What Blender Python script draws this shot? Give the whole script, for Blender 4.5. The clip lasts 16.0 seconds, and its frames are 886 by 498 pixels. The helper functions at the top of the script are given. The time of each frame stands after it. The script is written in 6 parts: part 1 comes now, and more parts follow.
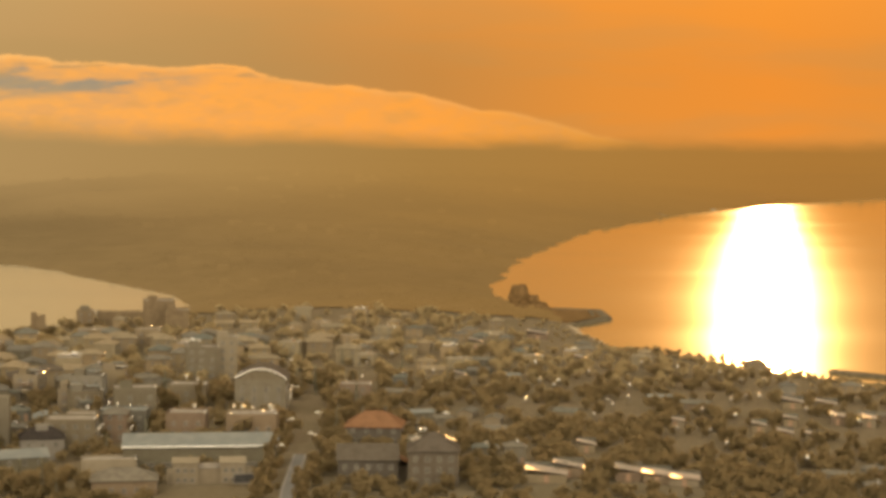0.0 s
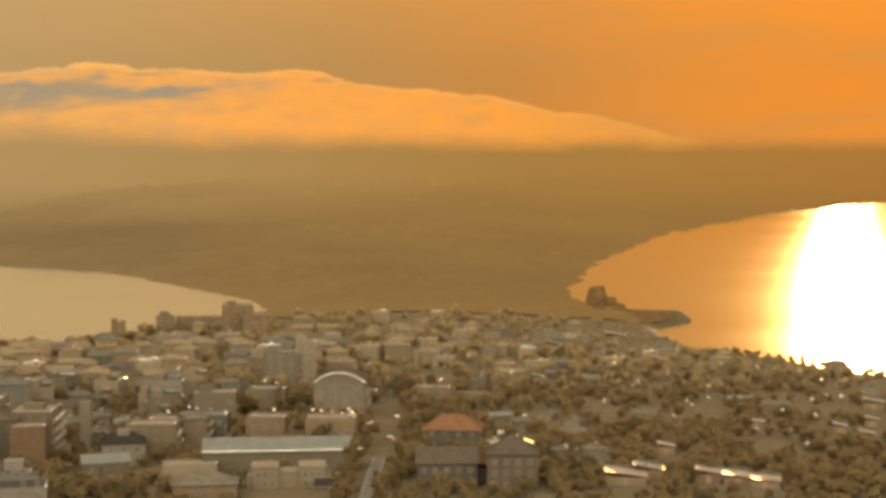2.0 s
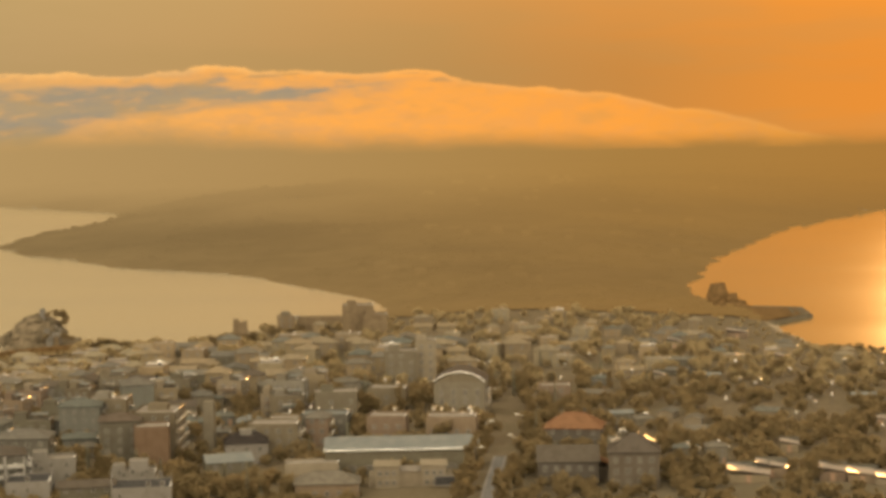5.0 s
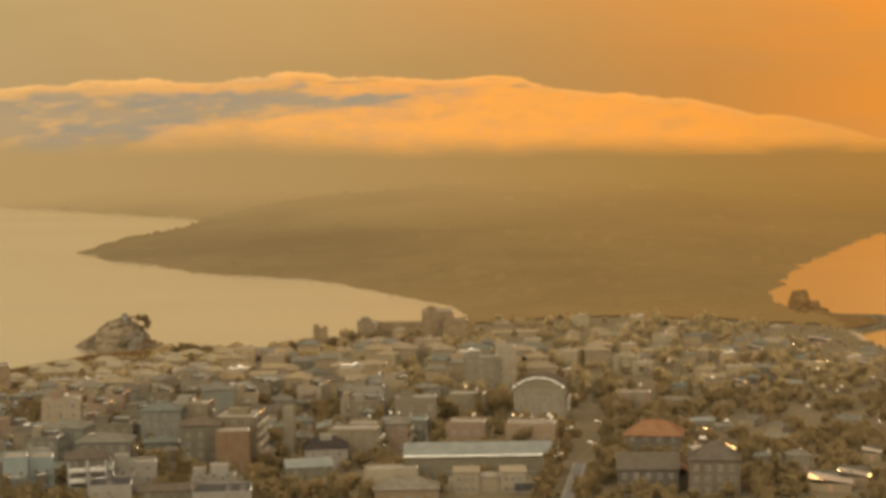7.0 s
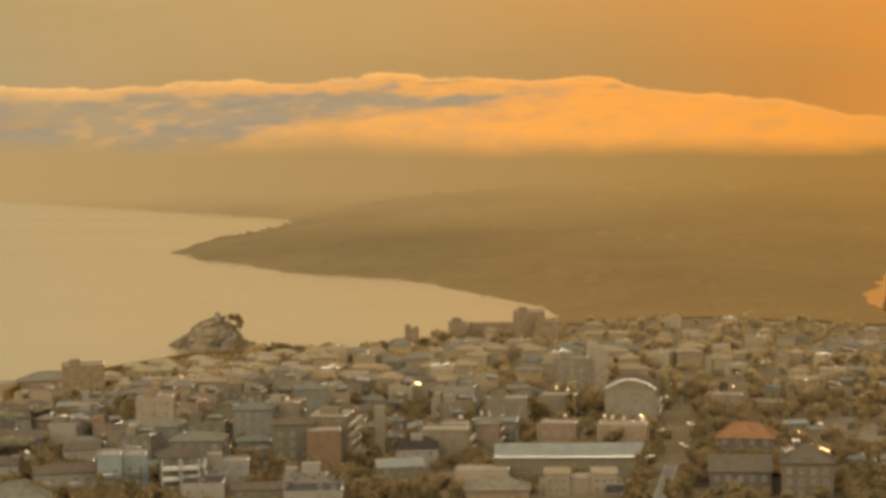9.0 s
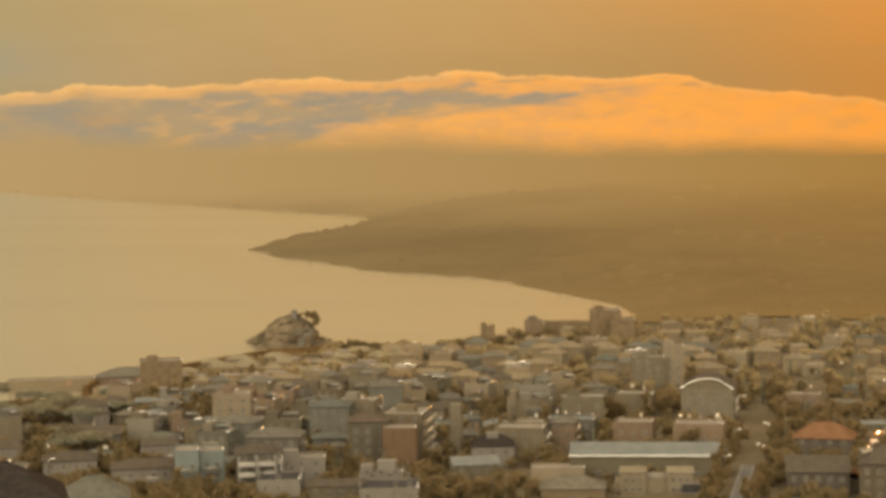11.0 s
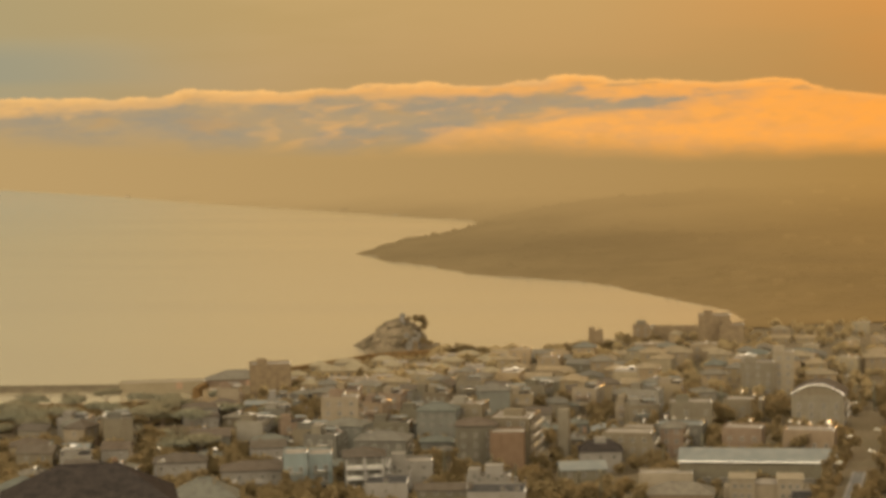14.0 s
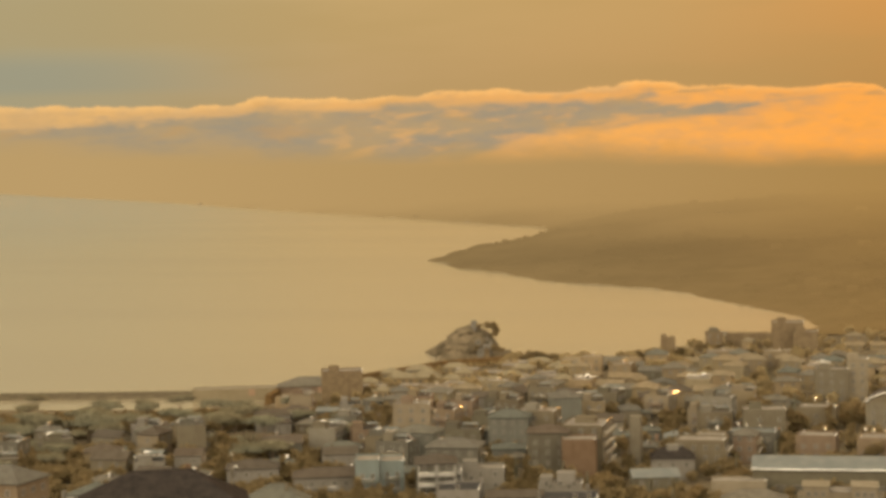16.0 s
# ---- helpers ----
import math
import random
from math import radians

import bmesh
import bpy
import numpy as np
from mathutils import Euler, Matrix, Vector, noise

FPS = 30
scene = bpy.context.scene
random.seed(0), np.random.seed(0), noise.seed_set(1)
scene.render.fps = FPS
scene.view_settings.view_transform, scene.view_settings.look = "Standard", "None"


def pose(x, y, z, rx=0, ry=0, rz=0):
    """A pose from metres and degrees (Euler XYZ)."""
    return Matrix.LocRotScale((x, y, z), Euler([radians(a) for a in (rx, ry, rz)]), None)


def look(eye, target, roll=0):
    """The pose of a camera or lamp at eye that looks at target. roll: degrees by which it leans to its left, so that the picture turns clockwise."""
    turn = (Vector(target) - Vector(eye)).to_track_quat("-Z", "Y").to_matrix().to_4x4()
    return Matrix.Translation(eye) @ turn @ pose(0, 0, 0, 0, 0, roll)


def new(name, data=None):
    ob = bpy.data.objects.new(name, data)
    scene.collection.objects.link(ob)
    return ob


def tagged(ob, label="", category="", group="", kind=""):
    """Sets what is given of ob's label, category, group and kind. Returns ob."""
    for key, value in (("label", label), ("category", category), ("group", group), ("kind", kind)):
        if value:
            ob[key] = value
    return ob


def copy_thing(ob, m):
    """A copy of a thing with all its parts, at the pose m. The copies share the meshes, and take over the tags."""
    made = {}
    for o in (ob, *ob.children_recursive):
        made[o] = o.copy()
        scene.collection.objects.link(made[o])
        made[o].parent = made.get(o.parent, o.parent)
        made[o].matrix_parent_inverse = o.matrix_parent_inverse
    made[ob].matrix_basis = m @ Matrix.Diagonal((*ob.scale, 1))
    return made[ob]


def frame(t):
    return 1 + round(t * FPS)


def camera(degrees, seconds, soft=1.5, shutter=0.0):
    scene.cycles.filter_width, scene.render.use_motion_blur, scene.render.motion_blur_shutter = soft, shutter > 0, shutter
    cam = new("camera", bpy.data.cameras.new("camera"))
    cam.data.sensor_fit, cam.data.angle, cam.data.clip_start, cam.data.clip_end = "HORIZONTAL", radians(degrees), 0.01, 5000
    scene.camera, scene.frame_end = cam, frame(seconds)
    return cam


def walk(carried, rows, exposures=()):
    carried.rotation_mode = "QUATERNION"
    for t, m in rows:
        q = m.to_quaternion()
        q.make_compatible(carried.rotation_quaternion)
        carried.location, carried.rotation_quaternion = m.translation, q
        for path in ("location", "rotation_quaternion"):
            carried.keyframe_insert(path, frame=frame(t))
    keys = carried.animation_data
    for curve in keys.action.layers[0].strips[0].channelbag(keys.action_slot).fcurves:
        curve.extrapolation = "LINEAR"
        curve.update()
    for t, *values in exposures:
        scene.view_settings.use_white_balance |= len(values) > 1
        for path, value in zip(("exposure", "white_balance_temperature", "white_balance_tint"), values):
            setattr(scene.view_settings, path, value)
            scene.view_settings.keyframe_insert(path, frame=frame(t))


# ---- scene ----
EYE, TILT, LEAN = 110.0, -4.0, -0.4
cam = camera(25.26, 16.0, soft=3.8)
# seconds, yaw to the left, pitch up, lean to the right: the camera turns where it stands
TURNS = [
    (0.0, 0.000, -0.003, -0.003), (0.5, 0.520, 0.090, 0.032), (1.0, 1.074, 0.139, 0.180),
    (1.5, 1.639, 0.136, 0.348), (2.0, 2.231, 0.093, 0.527), (2.5, 2.823, 0.037, 0.676),
    (3.0, 3.420, -0.007, 0.797), (3.5, 4.000, -0.021, 0.950), (4.0, 4.578, 0.003, 1.022),
    (6.5, 7.363, 0.267, 0.996), (7.0, 7.990, 0.314, 0.904), (7.5, 8.638, 0.339, 0.904),
    (8.0, 9.313, 0.366, 0.837), (8.5, 9.990, 0.371, 0.770), (9.0, 10.638, 0.369, 0.737),
    (11.5, 13.346, 0.343, 0.483), (12.0, 13.847, 0.367, 0.442), (12.5, 14.362, 0.388, 0.394),
    (13.0, 14.894, 0.403, 0.375), (13.5, 15.423, 0.447, 0.390), (14.0, 15.971, 0.479, 0.402),
    (14.5, 16.503, 0.531, 0.409), (15.0, 17.028, 0.586, 0.450), (15.5, 17.525, 0.647, 0.505),
    (16.0, 18.038, 0.695, 0.468),
]
EXPOSURE = 1.3
walk(cam, [(t, pose(0, 0, EYE, TILT, LEAN, 0) @ pose(0, 0, 0, 0, 0, yaw) @ pose(0, 0, 0, 90 + pitch) @ pose(0, 0, 0, 0, 0, -lean))
           for t, yaw, pitch, lean in TURNS])
scene.view_settings.exposure = EXPOSURE

# ---------------------------------------------------------------- sky and sun
SUN_AZ, SUN_EL = 9.3, 5.6          # degrees right of straight ahead, above the horizon


class Nodes:
    """Short calls for building node trees."""

    def __init__(self, tree):
        self.tree = tree
        tree.nodes.clear()

    def add(self, kind, bands_direction=None, blend_type=None, data_type=None, interpolation_type=None, noise_dimensions=None, operation=None, sky_type=None, sun_disc=None, sun_elevation=None, sun_rotation=None, use_clamp=None, wave_profile=None, wave_type=None):
        n = self.tree.nodes.new(kind)
        if bands_direction is not None:
            n.bands_direction = bands_direction
        if blend_type is not None:
            n.blend_type = blend_type
        if data_type is not None:
            n.data_type = data_type
        if interpolation_type is not None:
            n.interpolation_type = interpolation_type
        if noise_dimensions is not None:
            n.noise_dimensions = noise_dimensions
        if operation is not None:
            n.operation = operation
        if sky_type is not None:
            n.sky_type = sky_type
        if sun_disc is not None:
            n.sun_disc = sun_disc
        if sun_elevation is not None:
            n.sun_elevation = sun_elevation
        if sun_rotation is not None:
            n.sun_rotation = sun_rotation
        if use_clamp is not None:
            n.use_clamp = use_clamp
        if wave_profile is not None:
            n.wave_profile = wave_profile
        if wave_type is not None:
            n.wave_type = wave_type
        return n

    def put(self, socket, value):
        if isinstance(value, bpy.types.NodeSocket):
            self.tree.links.new(value, socket)
        elif value is not None:
            socket.default_value = value

    def math(self, op, a, b=None, c=None, clamp=False):
        n = self.add("ShaderNodeMath", operation=op, use_clamp=clamp)
        for i, v in enumerate((a, b, c)):
            if v is not None:
                self.put(n.inputs[i], v)
        return n.outputs[0]

    def step(self, v, lo, hi, to0=0.0, to1=1.0):
        n = self.add("ShaderNodeMapRange", interpolation_type="SMOOTHSTEP")
        for i, x in enumerate((v, lo, hi, to0, to1)):
            self.put(n.inputs[i], x)
        return n.outputs[0]

    def ramp(self, v, stops, mode="LINEAR"):
        n = self.add("ShaderNodeValToRGB")
        n.color_ramp.interpolation = mode
        el = n.color_ramp.elements
        while len(el) < len(stops):
            el.new(0.5)
        for e, (p, c) in zip(el, stops):
            e.position, e.color = p, (*c, 1) if len(c) == 3 else c
        self.put(n.inputs[0], v)
        return n.outputs[0]

    def curve(self, v, pts):
        """A line through (place, height) points."""
        lo, hi = pts[0][0], pts[-1][0]
        a, b = min(p[1] for p in pts), max(p[1] for p in pts)
        u = self.math("DIVIDE", self.math("SUBTRACT", v, lo), hi - lo, clamp=True)
        r = self.ramp(u, [((x - lo) / (hi - lo), ((y - a) / (b - a),) * 3) for x, y in pts])
        return self.math("ADD", self.math("MULTIPLY", r, b - a), a)

    def mix(self, f, a, b, kind="MIX"):
        n = self.add("ShaderNodeMix", data_type="RGBA", blend_type=kind)
        self.put(n.inputs[0], f)
        for s, v in ((n.inputs[6], a), (n.inputs[7], b)):
            self.put(s, (*v, 1) if isinstance(v, tuple) and len(v) == 3 else v)
        return n.outputs[2]

    def noise(self, vec, scale, detail=4.0, rough=0.55, out=0):
        n = self.add("ShaderNodeTexNoise")
        self.put(n.inputs["Vector"], vec)
        n.inputs["Scale"].default_value, n.inputs["Detail"].default_value = scale, detail
        n.inputs["Roughness"].default_value = rough
        return n.outputs[out]

    def vec(self, x, y, z=0.0):
        n = self.add("ShaderNodeCombineXYZ")
        for i, v in enumerate((x, y, z)):
            self.put(n.inputs[i], v)
        return n.outputs[0]


world = bpy.data.worlds.new("world")
scene.world = world
world.use_nodes = True
W = Nodes(world.node_tree)
sep = W.add("ShaderNodeSeparateXYZ")
W.put(sep.inputs[0], W.add("ShaderNodeTexCoord").outputs["Generated"])
az = W.math("MULTIPLY", W.math("ARCTAN2", sep.outputs[0], sep.outputs[1]), 57.2958)
elv = W.math("MULTIPLY", W.math("ARCSINE", sep.outputs[2]), 57.2958)
side = W.math("DIVIDE", W.math("ADD", az, 40.0), 60.0, clamp=True)      # -40..20 degrees to 0..1
away = W.math("DIVIDE", W.math("ABSOLUTE", W.math("SUBTRACT", az, SUN_AZ)), 60.0, clamp=True)      # 0..60 degrees from the sun's side
# clear evening sky: orange beside the sun, grey-green far from it, paler overhead
low_sky = W.ramp(away, [(0.0, (.88, .288, .034)), (.08, (.79, .282, .041)), (.16, (.60, .256, .056)), (.25, (.51, .275, .085)),
                        (.37, (.535, .315, .118)), (.5, (.51, .335, .15)), (.6, (.42, .335, .185)), (.72, (.36, .335, .215)), (1.0, (.34, .34, .24))])
high_sky = W.ramp(away, [(0.0, (0.970, 0.328, 0.037)), (.12, (0.892, 0.312, 0.044)), (.22, (0.669, 0.310, 0.079)), (.35, (0.582, 0.349, 0.126)), (.5, (0.543, 0.364, 0.150)), (.62, (0.446, 0.359, 0.189)), (.8, (0.388, 0.369, 0.242)), (1.0, (0.369, 0.369, 0.272))])
sky_col = W.mix(W.step(elv, 0.8, 4.0), low_sky, high_sky)
ZENITH, BEHIND = (2.7, 2.2, 1.45), (8.0, 6.7, 4.85)      # the unseen sky overhead and behind the camera, brightened as fill light
sky_col = W.mix(W.step(elv, W.step(away, .10, .34, 22.0, 7.0), W.step(away, .10, .34, 55.0, 40.0)), sky_col, ZENITH)
turned = W.math("ABSOLUTE", W.math("SUBTRACT", az, SUN_AZ))
sky_col = W.mix(W.math("MULTIPLY", W.step(turned, 62.0, 120.0), W.step(elv, -1.0, 6.0)), sky_col, BEHIND)
wisp = W.noise(W.vec(W.math("MULTIPLY", az, 0.09), W.math("MULTIPLY", elv, 0.5)), 1.0, 3.0)
sky_col = W.mix(W.step(wisp, .42, .62, 0.0, 0.45), sky_col, W.mix(0.5, sky_col, (.44, .29, .10)))
veil = W.math("MULTIPLY", W.step(az, -22.0, -30.0), W.math("MULTIPLY", W.step(elv, 1.3, 1.7), W.step(elv, 2.9, 2.1)))
sky_col = W.mix(W.math("MULTIPLY", veil, .55), sky_col, (.30, .31, .235))
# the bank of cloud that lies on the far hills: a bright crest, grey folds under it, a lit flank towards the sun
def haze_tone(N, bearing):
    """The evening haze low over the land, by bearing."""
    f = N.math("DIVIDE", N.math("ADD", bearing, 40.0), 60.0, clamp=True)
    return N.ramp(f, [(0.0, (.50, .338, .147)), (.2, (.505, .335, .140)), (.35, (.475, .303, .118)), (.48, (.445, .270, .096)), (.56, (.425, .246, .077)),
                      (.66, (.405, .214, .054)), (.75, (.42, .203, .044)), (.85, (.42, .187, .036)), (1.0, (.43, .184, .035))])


swirl = W.noise(W.vec(W.math("MULTIPLY", az, 0.42), W.math("MULTIPLY", elv, 1.5), 1.7), 1.0, 3.0, 0.5)
wob = W.math("SUBTRACT", swirl, 0.5)
lump = W.noise(W.vec(W.math("ADD", W.math("MULTIPLY", az, 0.85), W.math("MULTIPLY", wob, 1.2)), W.math("MULTIPLY", elv, 1.9), 5.0), 1.0, 4.0, 0.55)
bump = W.math("SUBTRACT", lump, 0.5)
fold = W.noise(W.vec(W.math("ADD", W.math("MULTIPLY", az, 0.50), W.math("MULTIPLY", wob, 2.0)), W.math("ADD", W.math("MULTIPLY", elv, 3.0), W.math("MULTIPLY", az, -.07)), 3.0), 1.0, 3.5, 0.5)
crinkle = W.math("SUBTRACT", fold, 0.5)
crest = W.curve(az, [(-40, 1.1), (-30, 1.15), (-27.6, 1.1), (-25.3, 1.05), (-23.7, 1.14), (-23.0, 1.30), (-22.3, 1.2), (-20.4, 1.19), (-18.5, 1.3), (-16.4, 1.33), (-14.8, 1.29), (-13.2, 1.42),
                     (-12.0, 1.5), (-11.0, 1.33), (-9.8, 1.33), (-7.9, 1.24), (-5.6, 1.22), (-5.2, 1.06), (-4.6, .92), (-3.0, .73), (-.7, .51), (.3, .31), (1.1, .06), (2.1, .03), (3.5, -.33),
                     (4.5, -.66), (6.0, -.85), (7.8, -1.5)])
edge = W.math("SUBTRACT", W.math("ADD", crest, W.math("MULTIPLY", bump, W.step(az, -8.0, 1.0, .42, .22))), elv)
bank = W.math("MULTIPLY", W.step(edge, -0.01, W.step(az, -2.0, 5.0, .05, .18)), W.step(az, 7.4, 4.2))
rim_deep = W.curve(az, [(-40, .6), (-30, .62), (-27.7, .50), (-25.8, .22), (-22.9, .27), (-19.0, .25), (-16.0, .30), (-13.0, .42), (-11.0, .44), (-8.0, .40), (-6.0, .36), (10, .36)])
under = W.step(W.math("SUBTRACT", W.math("ADD", edge, W.math("ADD", W.math("MULTIPLY", crinkle, .85), W.math("MULTIPLY", bump, .45))), rim_deep), -.16, .24)
flank = W.curve(az, [(-40, -.5), (-30, -.5), (-27.7, -.6), (-25.3, -.75), (-22.9, -.85), (-17.5, -.75), (-15.9, -.10), (-13.9, .12), (-12.6, .33), (-10.7, .43), (-9.1, .47), (-7.5, .66), (-5.8, .9), (-3, 1.4), (8, 1.5)])
above = W.step(W.math("SUBTRACT", W.math("ADD", elv, W.math("MULTIPLY", crinkle, .5)), flank), -.16, .18)
grey = W.math("MULTIPLY", W.math("MULTIPLY", under, above), W.step(az, -5.0, -8.5))
lit_col = W.ramp(side, [(0.0, (.76, .46, .17)), (.2, (.80, .46, .165)), (.3, (.83, .45, .15)), (.45, (.95, .435, .105)), (.55, (1.02, .415, .075)), (.66, (1.0, .378, .056)), (.78, (.74, .31, .05))])
lit_col = W.mix(W.step(edge, .22, .03, 0.0, W.step(az, -3.0, -14.0, .30, .80)), lit_col, W.mix(.5, lit_col, (1.16, .66, .22)))
grey_col = W.mix(W.step(swirl, .36, .62), (.335, .285, .20), (.43, .315, .175))
bank_col = W.mix(W.math("MULTIPLY", W.step(bump, .10, -.14), W.step(az, -4.0, -12.0, .22, .58)), lit_col, W.mix(.45, lit_col, grey_col))
# paler puffs that stand out of the grey
puff = W.noise(W.vec(W.math("ADD", W.math("MULTIPLY", az, 0.75), W.math("MULTIPLY", crinkle, 1.2)), W.math("ADD", W.math("MULTIPLY", elv, 2.4), W.math("MULTIPLY", az, -.22)), 9.0), 1.0, 3.5, 0.5)
puffed = W.math("MULTIPLY", W.step(puff, .48, .70), W.step(az, -24.0, -19.5))
bank_col = W.mix(W.math("MULTIPLY", grey, W.math("SUBTRACT", .93, W.math("MULTIPLY", puffed, .62))), bank_col, grey_col)
# thin dark creases where the grey runs out along the lit flank
crease = W.noise(W.vec(W.math("MULTIPLY", az, 0.34), W.math("ADD", W.math("MULTIPLY", elv, 4.6), W.math("MULTIPLY", az, -.16)), 17.0), 1.0, 3.0, 0.5)
crease = W.math("MULTIPLY", W.step(crease, .52, .62), W.math("MULTIPLY", W.math("MULTIPLY", W.step(edge, .07, .16), W.step(edge, .58, .34)), W.math("MULTIPLY", W.step(az, -13.0, -10.5), W.step(az, -4.2, -6.4))))
bank_col = W.mix(W.math("MULTIPLY", crease, .75), bank_col, (.46, .29, .12))
fine = W.noise(W.vec(W.math("ADD", W.math("MULTIPLY", az, 2.3), W.math("MULTIPLY", crinkle, 2.0)), W.math("ADD", W.math("MULTIPLY", elv, 5.5), W.math("MULTIPLY", az, -.3)), 31.0), 1.0, 4.0, 0.6)
bank_col = W.mix(W.math("MULTIPLY", W.step(fine, .42, .62, 0.0, .34), W.step(az, -2.0, -14.0, .35, 1.0)), bank_col, W.mix(.5, bank_col, (.55, .36, .15)))
spot = W.noise(W.vec(W.math("MULTIPLY", az, 0.55), W.math("MULTIPLY", elv, 1.7), 23.0), 1.0, 3.0, 0.55)
bank_col = W.mix(W.step(spot, .52, .72, 0.0, .6), bank_col, W.mix(.5, bank_col, (.62, .32, .08)))
# haze between the cloud's foot and the land
haze_col = haze_tone(W, az)
foot = W.curve(az, [(-40, .2), (-30, .20), (-25.3, -.16), (-18.8, -.42), (-15.6, -.40), (-13.1, -.42), (-12.0, -.50), (-11.0, -.60), (-9.1, -.70), (-6.7, -.74), (-3.0, -.80), (.3, -.98), (2.7, -1.05), (4.5, -1.0), (6.5, -.9), (9, -.84), (14, -.80), (20, -.8)])
foot = W.math("ADD", foot, W.math("MULTIPLY", wob, .42))
in_haze = W.math("MAXIMUM", W.step(W.math("ADD", elv, W.math("MULTIPLY", wob, .5)), -.60, -1.22), W.step(W.math("SUBTRACT", elv, foot), W.step(az, 3.0, 7.0, .42, .20), W.step(az, -12.0, -6.0, -.50, -.40)))
bank = W.math("MULTIPLY", bank, W.step(turned, 75.0, 55.0))
in_haze = W.math("MULTIPLY", in_haze, W.step(turned, 75.0, 55.0))
horizon_col = W.mix(in_haze, W.mix(bank, sky_col, bank_col), haze_col)
sky = W.add("ShaderNodeTexSky", sky_type="NISHITA", sun_disc=False, sun_elevation=radians(SUN_EL), sun_rotation=radians(SUN_AZ))
SKY_STRENGTH = 0.15
bg_sky, bg_low = W.add("ShaderNodeBackground"), W.add("ShaderNodeBackground")
W.put(bg_sky.inputs[0], sky.outputs[0])
W.put(bg_sky.inputs[1], SKY_STRENGTH)
W.put(bg_low.inputs[0], horizon_col)
LOW_STRENGTH = 0.406
W.put(bg_low.inputs[1], LOW_STRENGTH)
blend = W.add("ShaderNodeMixShader")
W.put(blend.inputs[0], W.step(elv, 8.0, 34.0, 0.0, 0.35))
W.put(blend.inputs[1], bg_low.outputs[0])
W.put(blend.inputs[2], bg_sky.outputs[0])
W.put(W.add("ShaderNodeOutputWorld").inputs[0], blend.outputs[0])

sun = new("sun", bpy.data.lights.new("sun", "SUN"))
sun.data.energy, sun.data.angle, sun.data.color = 1.9, radians(0.6), (1.0, .51, .155)
a, e = radians(SUN_AZ), radians(SUN_EL)
sun.matrix_world = look((math.sin(a) * math.cos(e) * 900, math.cos(a) * math.cos(e) * 900, math.sin(e) * 900), (0, 0, 0))


# ---------------------------------------------------------------- materials
def material(name):
    m = bpy.data.materials.new(name)
    m.use_nodes = True
    return m, Nodes(m.node_tree)


def finish(m, N, color, rough=0.8, metal=0.0, height=None, strength=0.4, dist=0.05, spec=None, ior=None, normal=None):
    b = N.add("ShaderNodeBsdfPrincipled")
    N.put(b.inputs["Base Color"], (*color, 1) if isinstance(color, tuple) else color)
    N.put(b.inputs["Roughness"], rough)
    N.put(b.inputs["Metallic"], metal)
    if spec is not None:
        N.put(b.inputs["Specular IOR Level"], spec)
    if ior is not None:
        N.put(b.inputs["IOR"], ior)
    if height is not None:
        bump = N.add("ShaderNodeBump")
        N.put(bump.inputs["Height"], height)
        N.put(bump.inputs["Strength"], strength)
        N.put(bump.inputs["Distance"], dist)
        N.put(b.inputs["Normal"], bump.outputs[0])
    if normal is not None:
        N.put(b.inputs["Normal"], normal)
    N.put(N.add("ShaderNodeOutputMaterial").inputs[0], b.outputs[0])
    return m


def where(N, kind="Object"):
    return N.add("ShaderNodeTexCoord").outputs[kind]


def place(N):
    return N.add("ShaderNodeNewGeometry").outputs["Position"]


def chance(N):
    return N.add("ShaderNodeObjectInfo").outputs["Random"]


def plaster(name, tints, joined=False):
    m, N = material(name)
    p = place(N)
    pick = N.add("ShaderNodeNewGeometry").outputs["Random Per Island"] if joined else chance(N)
    base = N.ramp(pick, [(i / len(tints), c) for i, c in enumerate(tints)], "CONSTANT")
    stain = N.noise(p, 0.35, 5.0, 0.65)
    streak = N.add("ShaderNodeMapping")
    N.put(streak.inputs[0], p)
    streak.inputs["Scale"].default_value = (1.6, 1.6, 0.12)
    run = N.noise(streak.outputs[0], 1.0, 4.0, 0.7)
    col = N.mix(N.step(stain, .35, .75, 0, .8), base, (.80, .77, .73), "MULTIPLY")
    col = N.mix(N.step(run, .52, .75, 0, .8), col, (.74, .71, .67), "MULTIPLY")
    return finish(m, N, col, 0.9, height=N.noise(p, 6.0, 3.0), strength=.3, spec=0.0)


def simple(name, c1, c2, scale, rough=.8, metal=0.0, bump=.4, dist=.05, detail=5.0, coords="Object"):
    m, N = material(name)
    p = place(N) if coords == "Position" else where(N, coords)
    n1, n2 = N.noise(p, scale, detail, .6), N.noise(p, scale * 7.3, 3.0, .6)
    f = N.math("ADD", N.math("MULTIPLY", n1, .65), N.math("MULTIPLY", n2, .35))
    col = N.mix(N.step(f, .36, .64), c1, c2)
    return finish(m, N, col, N.step(n1, .3, .7, max(.02, rough - .1), min(1, rough + .1)), metal, height=n2, strength=bump, dist=dist, spec=.5 if rough < .6 else 0.0)


